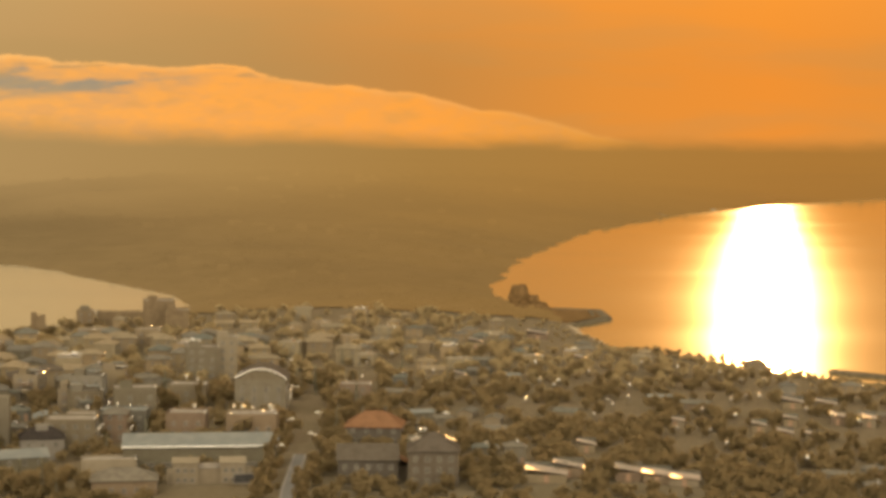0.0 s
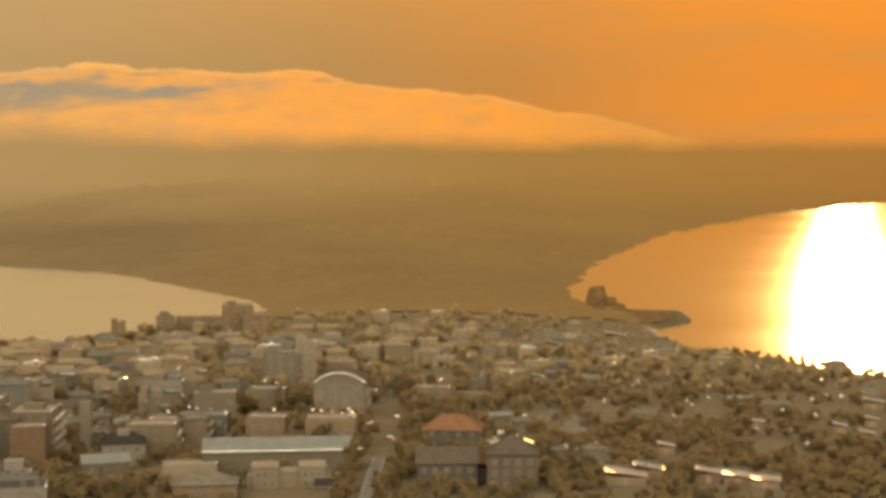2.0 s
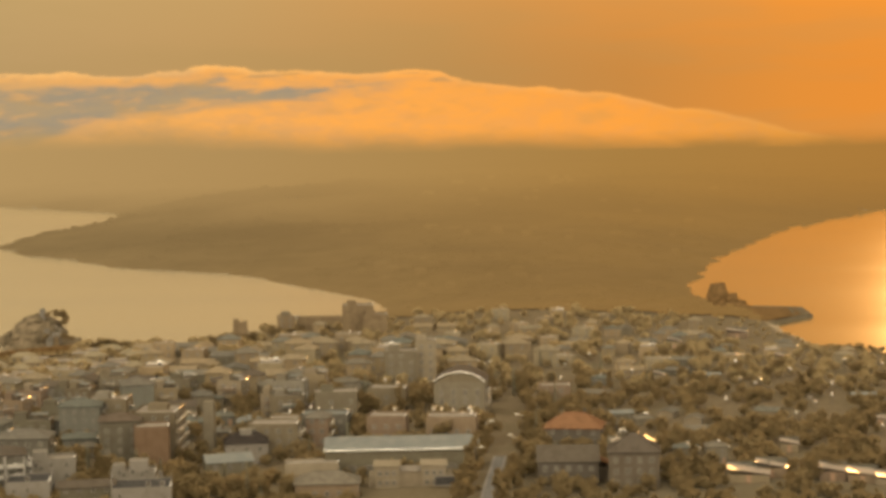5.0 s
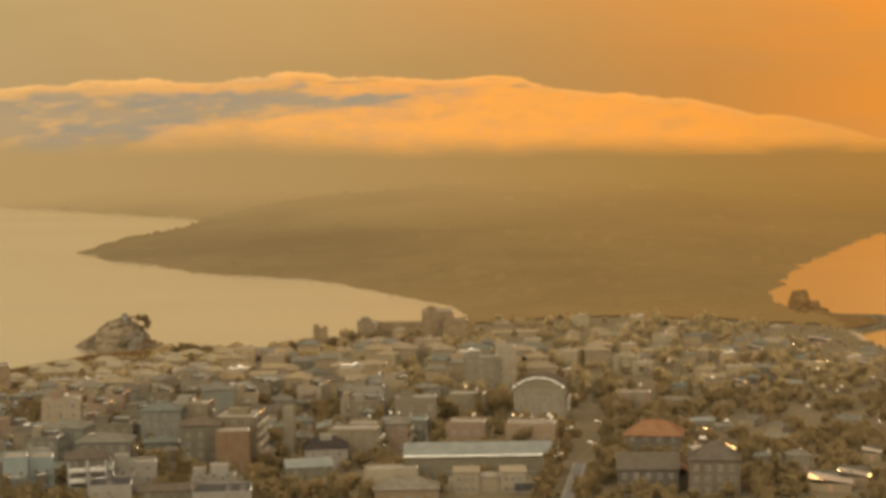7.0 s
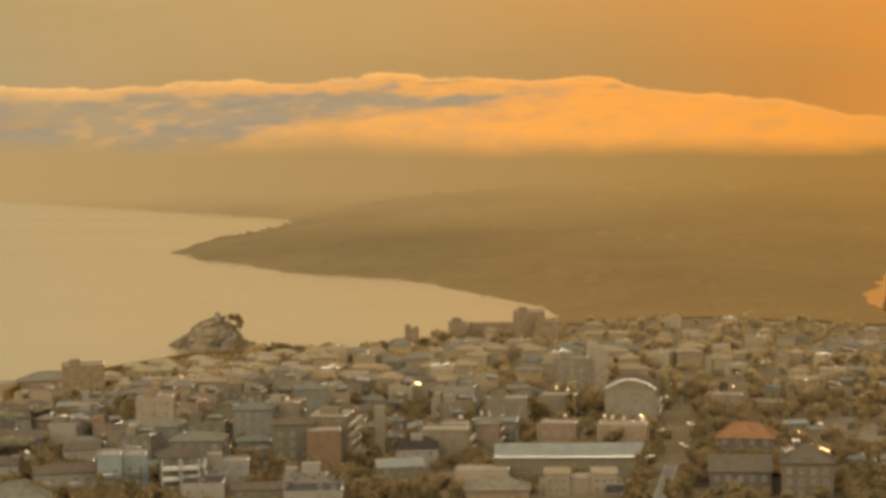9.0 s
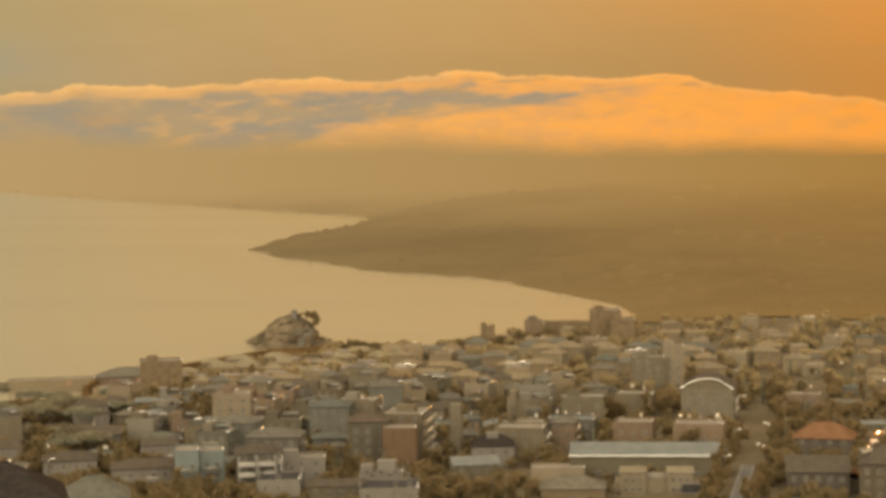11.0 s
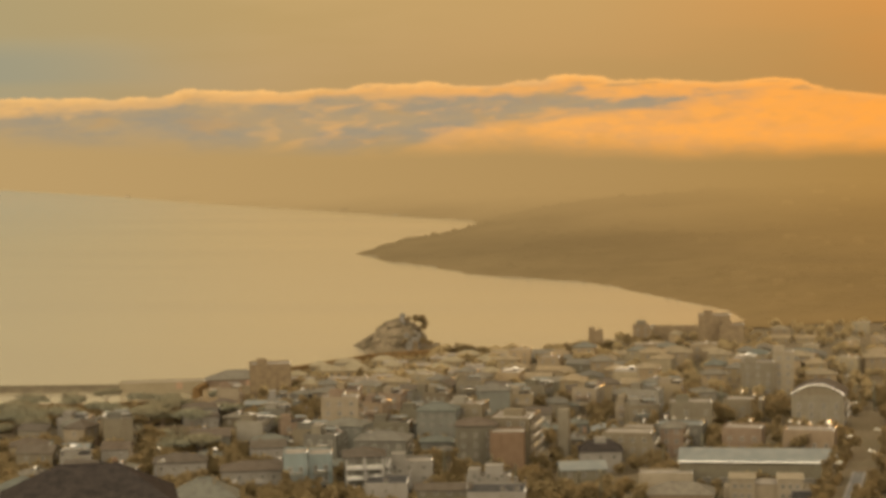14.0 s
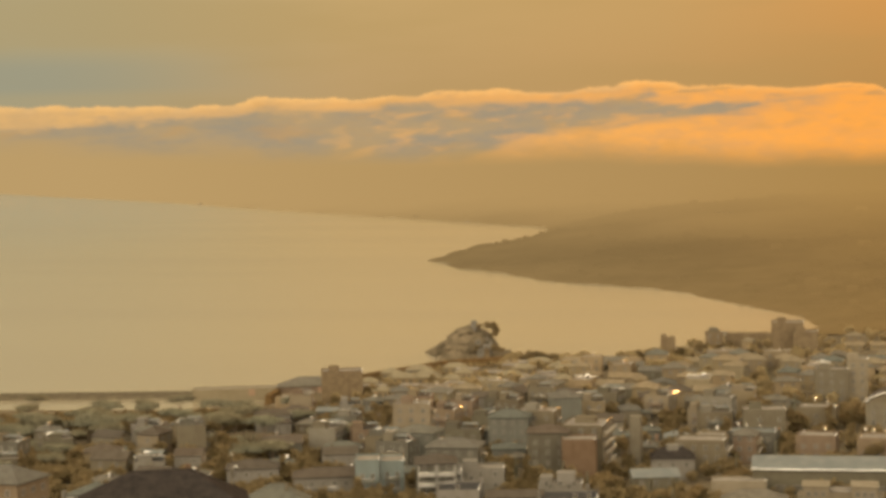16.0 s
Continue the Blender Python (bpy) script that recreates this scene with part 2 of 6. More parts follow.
def tiled(name, c1, c2, c3):
    """Clay tiles: rows of small waves down the slope, each roof a little different."""
    m, N = material(name)
    p = where(N)
    wv = N.add("ShaderNodeTexWave", wave_type="BANDS", bands_direction="X")
    N.put(wv.inputs["Vector"], p)
    wv.inputs["Scale"].default_value, wv.inputs["Distortion"].default_value = 1.6, .4
    rows = N.add("ShaderNodeTexWave", wave_type="BANDS", bands_direction="Z", wave_profile="SAW")
    N.put(rows.inputs["Vector"], p)
    rows.inputs["Scale"].default_value = 1.5
    base = N.ramp(chance(N), [(0, c1), (.5, c2), (1, c3)])
    n1 = N.noise(place(N), .5, 5.0, .65)
    n2 = N.noise(place(N), 3.0, 3.0, .6)
    col = N.mix(N.step(n1, .4, .7, 0, .9), base, (.70, .68, .66), "MULTIPLY")
    col = N.mix(N.step(n2, .45, .7, 0, .8), col, (1.30, 1.20, 1.08), "MULTIPLY")
    h = N.math("ADD", wv.outputs["Fac"], N.math("MULTIPLY", rows.outputs["Fac"], .6))
    return finish(m, N, col, .8, height=h, strength=.5, dist=.06, spec=0.0)


def sheet_metal(name, c1, c2, rough=.38, scale=1.4, metal=.5):
    """Ribbed sheet roofing with rust and water marks."""
    m, N = material(name)
    p = where(N)
    wv = N.add("ShaderNodeTexWave", wave_type="BANDS", bands_direction="X")
    N.put(wv.inputs["Vector"], p)
    wv.inputs["Scale"].default_value = scale
    n1 = N.noise(place(N), .25, 5.0, .6)
    n2 = N.noise(place(N), 1.7, 4.0, .65)
    col = N.mix(N.step(n1, .35, .7), c1, c2)
    col = N.mix(N.step(n2, .58, .75, 0, .6), col, (.16, .09, .05))
    return finish(m, N, col, N.step(n2, .3, .7, rough - .08, rough + .12), metal, height=wv.outputs["Fac"], strength=.35, dist=.03, spec=0.0 if rough > .6 else .5)


def leaves(name, c1, c2, c3):
    m, N = material(name)
    g = N.add("ShaderNodeNewGeometry").outputs["Random Per Island"]
    col = N.ramp(g, [(0, c1), (.5, c2), (1, c3)])
    col = N.mix(N.step(chance(N), 0, 1, 0, .35), col, (.13, .098, .05))
    b = N.add("ShaderNodeBsdfPrincipled")
    N.put(b.inputs["Base Color"], col)
    N.put(b.inputs["Roughness"], .8)
    N.put(b.inputs["Specular IOR Level"], 0.0)
    tr = N.add("ShaderNodeBsdfTranslucent")
    N.put(tr.inputs[0], col)
    mx = N.add("ShaderNodeMixShader")
    N.put(mx.inputs[0], .34)
    N.put(mx.inputs[1], b.outputs[0])
    N.put(mx.inputs[2], tr.outputs[0])
    N.put(N.add("ShaderNodeOutputMaterial").inputs[0], mx.outputs[0])
    return m


M = {}
M["plaster_light"] = plaster("plaster_light", [(0.076, 0.065, 0.045), (0.086, 0.075, 0.054), (0.064, 0.053, 0.035), (0.079, 0.066, 0.044), (0.070, 0.069, 0.057), (0.097, 0.088, 0.069), (0.061, 0.057, 0.045)])
M["plaster_white"] = plaster("plaster_white", [(0.105, 0.096, 0.081), (0.095, 0.087, 0.072)])
M["plaster_bright"] = plaster("plaster_bright", [(0.204, 0.195, 0.172), (0.184, 0.175, 0.153)])
M["plaster_dark"] = plaster("plaster_dark", [(0.055, 0.047, 0.037), (0.049, 0.043, 0.034), (0.062, 0.052, 0.038)])
M["plaster_grey"] = plaster("plaster_grey", [(0.066, 0.059, 0.041), (0.061, 0.055, 0.040), (0.072, 0.062, 0.043)])
M["plaster_teal"] = plaster("plaster_teal", [(0.089, 0.102, 0.095), (0.082, 0.095, 0.088)])
M["plaster_warm"] = plaster("plaster_warm", [(0.099, 0.075, 0.049), (0.108, 0.087, 0.055), (0.090, 0.067, 0.046), (0.109, 0.090, 0.062)])
M["plaster_cream"] = plaster("plaster_cream", [(0.120, 0.101, 0.071), (0.111, 0.093, 0.064)])
M["brick_red"] = plaster("brick_red", [(0.075, 0.051, 0.032), (0.070, 0.047, 0.030)])
M["tile"] = tiled("clay_tile", (0.060, 0.057, 0.048), (0.073, 0.065, 0.050), (0.053, 0.056, 0.048))
# sunlit copy of the clay tile, the sun's orange put into its colour
M["tile_lit"] = tiled("clay_tile_sunlit", (0.076, 0.045, 0.025), (0.087, 0.048, 0.026), (0.082, 0.047, 0.026))
M["tile_dark"] = tiled("clay_tile_dark", (0.041, 0.036, 0.029), (0.051, 0.041, 0.031), (0.046, 0.040, 0.031))
# far-town plaster and tile, paled by haze put into their colour
M["plaster_far_hazed"] = plaster("plaster_far_hazed", [(0.122, 0.095, 0.053), (0.138, 0.107, 0.064), (0.111, 0.085, 0.048), (0.130, 0.099, 0.056), (0.119, 0.102, 0.072), (0.107, 0.083, 0.048)], True)
M["tile_far_hazed"] = tiled("clay_tile_far_hazed", (0.100, 0.086, 0.057), (0.113, 0.095, 0.061), (0.097, 0.086, 0.060))
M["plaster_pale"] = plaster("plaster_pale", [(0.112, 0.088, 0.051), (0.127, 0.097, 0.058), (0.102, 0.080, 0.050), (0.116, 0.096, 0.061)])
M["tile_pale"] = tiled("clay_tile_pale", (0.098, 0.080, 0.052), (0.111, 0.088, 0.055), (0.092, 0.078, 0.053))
M["slate"] = simple("slate_near_black", (.012, .0105, .0095), (.024, .020, .017), .8, .75, bump=.6)
M["metal_blue"] = sheet_metal("metal_roof_pale", (0.072, 0.075, 0.069), (0.093, 0.094, 0.083), .75, metal=.05)
M["metal_bright"] = sheet_metal("metal_roof_bright", (0.179, 0.148, 0.111), (0.221, 0.184, 0.137), .42, metal=.45)
M["concrete"] = simple("concrete_roof", (0.092, 0.080, 0.065), (0.133, 0.116, 0.092), .4, .9, coords="Position")
M["felt"] = simple("roof_felt_dark", (.022, .021, .02), (.036, .034, .031), .6, .75, coords="Position")
M["stone"] = simple("old_stone", (0.066, 0.048, 0.028), (0.101, 0.076, 0.045), .5, .9, bump=.8, dist=.2)
M["rock"] = simple("sea_rock", (.11, .076, .043), (.19, .138, .084), .25, .9, bump=1.0, dist=.5, coords="Position")
M["cliff"] = simple("islet_rock", (0.039, 0.032, 0.020), (0.100, 0.079, 0.051), .16, .9, bump=1.0, dist=.5, coords="Position")
M["ruin"] = simple("ruin_stone", (0.046, 0.029, 0.012), (0.091, 0.056, 0.024), .4, .9, bump=.9, dist=.3, coords="Position")
M["rubble"] = simple("breakwater_rubble", (0.044, 0.036, 0.024), (0.083, 0.068, 0.043), .5, .9, bump=1.0, dist=.4, coords="Position")
M["frame"] = simple("window_frame_paint", (0.094, 0.085, 0.074), (0.121, 0.113, 0.099), 2.0, .5)
M["dark_frame"] = simple("window_frame_wood", (.12, .08, .05), (.18, .12, .08), 3.0, .6)
M["rail"] = simple("rail_steel", (.5, .49, .46), (.62, .6, .56), 3.0, .11, .95, bump=.05)
M["bark"] = simple("bark", (.07, .05, .035), (.13, .10, .07), 3.0, .9, bump=.8)
M["paving"] = simple("paving", (.085, .078, .068), (.125, .115, .10), .6, .85, coords="Position")
M["asphalt"] = simple("asphalt", (.06, .057, .052), (.09, .085, .077), .8, .7, coords="Position")
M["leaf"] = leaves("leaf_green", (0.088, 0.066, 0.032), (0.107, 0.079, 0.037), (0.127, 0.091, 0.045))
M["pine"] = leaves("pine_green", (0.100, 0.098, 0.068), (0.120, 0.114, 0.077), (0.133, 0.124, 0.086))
# leaf green paled for the far town, haze put into its colour
M["leaf_hazed"] = leaves("leaf_green_hazed", (0.190, 0.150, 0.079), (0.215, 0.167, 0.087), (0.238, 0.184, 0.095))
M["lamp_glass"] = simple("lamp_glass", (.6, .58, .5), (.7, .68, .6), 4.0, .15)

m, N = material("window_glass")
geo = N.add("ShaderNodeNewGeometry")
rnd = chance(N)
wn = N.add("ShaderNodeTexWhiteNoise", noise_dimensions="1D")
N.put(wn.inputs["W"], N.math("MULTIPLY", rnd, 731.0))
off = N.add("ShaderNodeVectorMath", operation="SUBTRACT")
N.put(off.inputs[0], wn.outputs["Color"])
off.inputs[1].default_value = (.5, .5, .5)
sc = N.add("ShaderNodeVectorMath", operation="SCALE")
N.put(sc.inputs[0], off.outputs[0])
sc.inputs["Scale"].default_value = .10
ad = N.add("ShaderNodeVectorMath", operation="ADD")
N.put(ad.inputs[0], geo.outputs["Normal"])
N.put(ad.inputs[1], sc.outputs[0])
nz = N.add("ShaderNodeVectorMath", operation="NORMALIZE")
N.put(nz.inputs[0], ad.outputs[0])
M["glass"] = finish(m, N, N.mix(rnd, (.050, .045, .036), (.080, .070, .055)), .08, spec=.35, normal=nz.outputs[0])

m, N = material("sea_water")
p = place(N)
mp = N.add("ShaderNodeMapping")
N.put(mp.inputs[0], p)
mp.inputs["Scale"].default_value = (.006, .05, 1.0)
sw1 = N.noise(mp.outputs[0], 1.0, 3.0, .5)
sw2 = N.noise(p, .35, 3.0, .6)
calm = N.noise(mp.outputs[0], .16, 4.0, .6)
xyz = N.add("ShaderNodeSeparateXYZ")
N.put(xyz.inputs[0], p)
south_pale = N.step(xyz.outputs[0], 0.0, -160.0)          # base colour lifted in the southern bay, in place of reflected sky
tint = N.mix(south_pale, (.072, .054, .022), N.mix(N.step(calm, .40, .62), (.142, .119, .076), (.133, .111, .071)))
wind = N.step(xyz.outputs[1], 2500.0, 820.0)        # smoother water far out, ruffled along the town's shore
ruffle = N.math("ADD", N.step(wind, 0.0, 1.0, .088, .165), N.math("MULTIPLY", N.math("SUBTRACT", calm, .5), .07))
M["water"] = finish(m, N, tint, ruffle, ior=1.33, height=N.math("ADD", sw1, N.math("MULTIPLY", sw2, .15)), strength=.19, dist=.4)

m, N = material("land")
p = place(N)
big, mid, fine = N.noise(p, .006, 5.0, .6), N.noise(p, .05, 5.0, .65), N.noise(p, .6, 4.0, .6)
zz = N.add("ShaderNodeSeparateXYZ")
N.put(zz.inputs[0], p)
scrub = N.mix(N.step(fine, .35, .65), (.055, .044, .026), (.070, .056, .035))
dry = N.mix(N.step(mid, .35, .65), (.055, .046, .029), (.070, .058, .038))
col = N.mix(N.step(N.math("ADD", N.math("MULTIPLY", big, .6), N.math("MULTIPLY", mid, .4)), .44, .56), scrub, dry)
yards = N.mix(N.step(fine, .4, .6), (.060, .047, .029), (.076, .060, .038))          # paved yards and lanes between the houses
town = N.math("MULTIPLY", N.step(zz.outputs[2], 17.0, 12.0), N.math("MULTIPLY", N.step(zz.outputs[1], 535.0, 565.0), N.step(mid, .40, .52)))
col = N.mix(town, col, yards)
sand = N.step(N.math("ADD", zz.outputs[2], N.math("MULTIPLY", mid, .8)), 2.0, .9)
M["land"] = finish(m, N, N.mix(sand, col, (.15, .122, .082)), .9, height=N.math("ADD", fine, mid), strength=.6, dist=.5, spec=0.0)


# ---------------------------------------------------------------- mesh building
class Geo:
    """Collects corners and faces for one mesh."""

    def __init__(self):
        self.v, self.f, self.mi = [], [], []

    def face(self, pts, mi=0):
        n = len(self.v)
        self.v += [tuple(q) for q in pts]
        self.f.append(tuple(range(n, n + len(pts))))
        self.mi.append(mi)

    def box(self, x0, x1, y0, y1, z0, z1, mi=0, taper=0.0):
        n, t = len(self.v), taper
        self.v += [(x0, y0, z0), (x1, y0, z0), (x1, y1, z0), (x0, y1, z0),
                   (x0 + t, y0 + t, z1), (x1 - t, y0 + t, z1), (x1 - t, y1 - t, z1), (x0 + t, y1 - t, z1)]
        for q in ((3, 2, 1, 0), (4, 5, 6, 7), (0, 1, 5, 4), (1, 2, 6, 5), (2, 3, 7, 6), (3, 0, 4, 7)):
            self.f.append(tuple(n + i for i in q))
            self.mi.append(mi)
        return self

    def tube(self, p, q, r0, r1, n=7, mi=0):
        p, q = Vector(p), Vector(q)
        d = (q - p).normalized()
        a = d.orthogonal().normalized()
        b = d.cross(a)
        k = len(self.v)
        for c, r in ((p, r0), (q, r1)):
            for i in range(n):
                w = 2 * math.pi * i / n
                self.v.append(tuple(c + a * r * math.cos(w) + b * r * math.sin(w)))
        for i in range(n):
            j = (i + 1) % n
            self.f.append((k + i, k + j, k + n + j, k + n + i))
            self.mi.append(mi)
        self.f.append(tuple(k + n + i for i in range(n)))
        self.mi.append(mi)
        self.f.append(tuple(k + n - 1 - i for i in range(n)))
        self.mi.append(mi)
        return self

    def barrel(self, c, half, r, n=12, k=6, mi=0):
        """A bulging tank that lies along y, its middle at c."""
        c, b = Vector(c), len(self.v)
        for j in range(k + 1):
            u = -1 + 2 * j / k
            q = r * (1 - .35 * u * u)
            self.v += [(c.x + q * math.cos(2 * math.pi * i / n), c.y + half * u, c.z + q * math.sin(2 * math.pi * i / n)) for i in range(n)]
        for j in range(k):
            for i in range(n):
                i2 = (i + 1) % n
                self.f.append((b + j * n + i, b + (j + 1) * n + i, b + (j + 1) * n + i2, b + j * n + i2))
                self.mi.append(mi)
        self.f += [tuple(b + i for i in range(n)), tuple(b + k * n + n - 1 - i for i in range(n))]
        self.mi += [mi, mi]
        return self

    def mesh(self, name, mats, smooth=False):
        me = bpy.data.meshes.new(name)
        me.from_pydata(self.v, [], self.f)
        for mm in mats if isinstance(mats, (list, tuple)) else [mats]:
            me.materials.append(mm)
        me.polygons.foreach_set("material_index", self.mi)
        if smooth:
            me.polygons.foreach_set("use_smooth", [True] * len(self.f))
        me.update()
        return me


def part(name, me, parent, label="", at=None):
    ob = new(name, me)
    ob.parent = parent
    if at is not None:
        ob.matrix_basis = at
    return tagged(ob, label=label)


def thing(name, x, y, z, turn, label, category, group="", kind=""):
    ob = new(name)
    ob.empty_display_size = .5
    ob.matrix_basis = pose(x, y, z, 0, 0, turn)
    return tagged(ob, label, category, group, kind)


# ---------------------------------------------------------------- the lie of the land
# coast of the peninsula, its narrow neck and the mainland, in metres from below the camera
NORTH_COAST = [(330, 420), (225, 690), (178, 784), (136, 843), (107, 886), (85, 899), (71, 974), (66, 1040), (57, 1105), (32, 1146),
               (27, 1208), (39, 1335), (59, 1492), (96, 1656), (135, 1834), (263, 2155), (414, 2386), (583, 2600), (1500, 3500), (3600, 4500)]
SOUTH_COAST = [(-4300, 5900), (-2470, 4173), (-1643, 3385), (-1210, 2900), (-916, 2603), (-612, 2287), (-545, 2120), (-568, 1860), (-554, 1674),
               (-492, 1579), (-369, 1426), (-286, 1374), (-215, 1262), (-155, 1161), (-138, 1100), (-158, 1040), (-184, 1018), (-204, 925),
               (-262, 908), (-290, 884), (-310, 830), (-333, 797), (-324, 752), (-330, 736), (-421, 722), (-620, 705), (-900, 300)]
COAST = np.array(NORTH_COAST + [(4500, 6500)] + SOUTH_COAST + [(-600, -900), (600, -900)], float)


def inland(X, Y):
    """Metres from the coast, positive on land."""
    X, Y = np.asarray(X, float), np.asarray(Y, float)
    best, inside = np.full(X.shape, 1e18), np.zeros(X.shape, bool)
    for (ax, ay), (bx, by) in zip(COAST, np.roll(COAST, -1, 0)):
        dx, dy = bx - ax, by - ay
        s = np.clip(((X - ax) * dx + (Y - ay) * dy) / (dx * dx + dy * dy), 0, 1)
        best = np.minimum(best, (X - ax - s * dx) ** 2 + (Y - ay - s * dy) ** 2)
        cross = (ay > Y) != (by > Y)
        with np.errstate(divide="ignore", invalid="ignore"):
            inside ^= cross & (X < ax + (Y - ay) * dx / (dy if dy else 1e-9))
    return np.where(inside, 1, -1) * np.sqrt(best)


def waves(X, Y, size, seed):
    """A smooth uneven field of about -1..1."""
    r = np.random.RandomState(seed)
    out = 0
    for k in range(6):
        a, f = r.uniform(0, 6.28), r.uniform(.6, 1.7) / size
        out = out + np.sin((X * np.cos(a) + Y * np.sin(a)) * f * 6.28 + r.uniform(0, 6.28))
    return out / 3.2


def lie(X, Y):
    """Height of the ground."""
    X, Y = np.asarray(X, float), np.asarray(Y, float)
    d = np.hypot(X, Y)
    s = inland(X, Y) + 8 * waves(X, Y, 70, 1) * np.clip((d - 1150) / 400, 0, 1) + 1.2 * waves(X, Y, 22, 2)
    shore = np.clip(s * .25, -6, 2.2)
    rise = np.clip((s - 8) / 110, 0, 1)
    town = rise * (6.5 + 1.2 * waves(X, Y, 160, 3))
    main = np.clip((Y - 1250) / 700, 0, 1) * np.clip((s - 6) / 200, 0, 1) * np.clip((4200 - d) / 2400, .15, 1) * (17 + 4 * waves(X, Y, 700, 4))
    hill = 98 * np.clip(1 - d / 500, 0, 1) ** 1.15
    u, v = (X + 330) * .93 + (Y - 2080) * .37, (Y - 2080) * .93 - (X + 330) * .37      # along and across the headland's ridge
    ridge = 15 * (1 + .3 * waves(X, Y, 170, 15) + .12 * waves(X, Y, 50, 16)) * np.exp(-(u / 330) ** 2 - (v / 190) ** 2) * np.clip((s - 5) / 90, 0, 1)
    return shore + town + main + hill + ridge


def ground(x, y):
    return float(lie(np.array([x]), np.array([y]))[0])


def far_material(name, glow):
    """The mainland as a glowing backdrop, evening haze painted into its colour, with a little of its own ground
    showing.
    """
    m, N = material(name)
    p = place(N)
    xyz = N.add("ShaderNodeSeparateXYZ")
    N.put(xyz.inputs[0], p)
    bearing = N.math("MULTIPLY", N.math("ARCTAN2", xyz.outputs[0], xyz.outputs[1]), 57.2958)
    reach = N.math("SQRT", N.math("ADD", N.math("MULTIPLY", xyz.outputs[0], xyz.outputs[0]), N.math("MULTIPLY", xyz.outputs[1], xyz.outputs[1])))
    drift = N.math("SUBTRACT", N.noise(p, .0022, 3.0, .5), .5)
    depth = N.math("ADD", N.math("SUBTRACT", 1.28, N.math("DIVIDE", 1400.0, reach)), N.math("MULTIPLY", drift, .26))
    depth = N.math("ADD", depth, N.math("MULTIPLY", N.math("SUBTRACT", xyz.outputs[2], 8.0), .0055))       # more of the painted haze on the higher ground
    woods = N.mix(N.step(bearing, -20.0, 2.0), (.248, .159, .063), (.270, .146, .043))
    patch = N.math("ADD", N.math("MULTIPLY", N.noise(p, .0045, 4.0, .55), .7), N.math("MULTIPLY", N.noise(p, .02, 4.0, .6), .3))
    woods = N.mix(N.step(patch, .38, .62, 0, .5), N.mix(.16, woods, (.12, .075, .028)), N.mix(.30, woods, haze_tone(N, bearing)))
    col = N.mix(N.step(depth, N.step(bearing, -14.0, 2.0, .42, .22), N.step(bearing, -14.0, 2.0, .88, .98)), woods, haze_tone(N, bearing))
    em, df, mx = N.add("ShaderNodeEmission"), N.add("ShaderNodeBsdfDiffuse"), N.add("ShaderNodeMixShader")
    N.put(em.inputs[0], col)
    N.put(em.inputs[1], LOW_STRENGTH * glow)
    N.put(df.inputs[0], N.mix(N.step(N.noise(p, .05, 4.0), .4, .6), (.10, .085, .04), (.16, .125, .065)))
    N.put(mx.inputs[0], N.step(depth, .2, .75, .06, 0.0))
    N.put(mx.inputs[1], em.outputs[0])
    N.put(mx.inputs[2], df.outputs[0])
    N.put(N.add("ShaderNodeOutputMaterial").inputs[0], mx.outputs[0])
    return m


def sheet(name, dist, angles, height, mat, keep=None):
    """A sheet of rings round the camera's hill, finer where it is looked at."""
    D, A = np.meshgrid(dist, np.radians(angles), indexing="ij")
    X, Y = D * np.sin(A), D * np.cos(A)
    Z = height(X, Y)
    n, k = D.shape
    me = bpy.data.meshes.new(name)
    i = np.arange(n * k).reshape(n, k)
    a, b, c, d = i[:-1, :-1].ravel(), i[:-1, 1:].ravel(), i[1:, 1:].ravel(), i[1:, :-1].ravel()
    if keep is not None:
        ok = keep(X, Y).ravel()
        ok = ok[a] & ok[b] & ok[c] & ok[d]
        a, b, c, d = a[ok], b[ok], c[ok], d[ok]
    me.from_pydata(np.stack([X, Y, Z], -1).reshape(-1, 3).tolist(), [], np.stack([a, d, c, b], 1).tolist())
    me.polygons.foreach_set("use_smooth", [True] * len(me.polygons))
    me.materials.append(mat)
    me.update()
    return new(name, me)


angles = np.concatenate([np.linspace(-180, -36, 37)[:-1], np.linspace(-36, 18, 433)[:-1], np.linspace(18, 180, 42)])
dist = np.concatenate([[0, 60, 120, 200, 280, 360, 420, 470], 1 / np.linspace(1 / 500, 1 / 4960, 330)])
tagged(sheet("ground", dist, angles, lie, M["land"]),
       "hazy wooded and built-up land around two bays", "ground", kind="structure")
tagged(sheet("sea", np.array([1, 400, 700, 1000, 1500, 2200, 3200, 4960]), np.linspace(-180, 180, 91), lambda X, Y: X * 0, M["water"]),
       "calm sea with low swell reflecting the evening sky", "sea", kind="structure")
# the mainland's houses and woods glow with the same painted haze
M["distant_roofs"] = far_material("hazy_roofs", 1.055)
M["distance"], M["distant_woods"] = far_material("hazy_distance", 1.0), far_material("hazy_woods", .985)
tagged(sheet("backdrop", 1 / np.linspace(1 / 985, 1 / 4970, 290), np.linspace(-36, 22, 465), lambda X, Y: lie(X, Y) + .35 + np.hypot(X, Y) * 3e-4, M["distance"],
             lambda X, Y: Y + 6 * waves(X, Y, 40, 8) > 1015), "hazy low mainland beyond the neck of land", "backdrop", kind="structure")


# ---------------------------------------------------------------- kinds of building parts
CACHE = {}


def kept(key, make):
    if key not in CACHE:
        CACHE[key] = make()
    return CACHE[key]


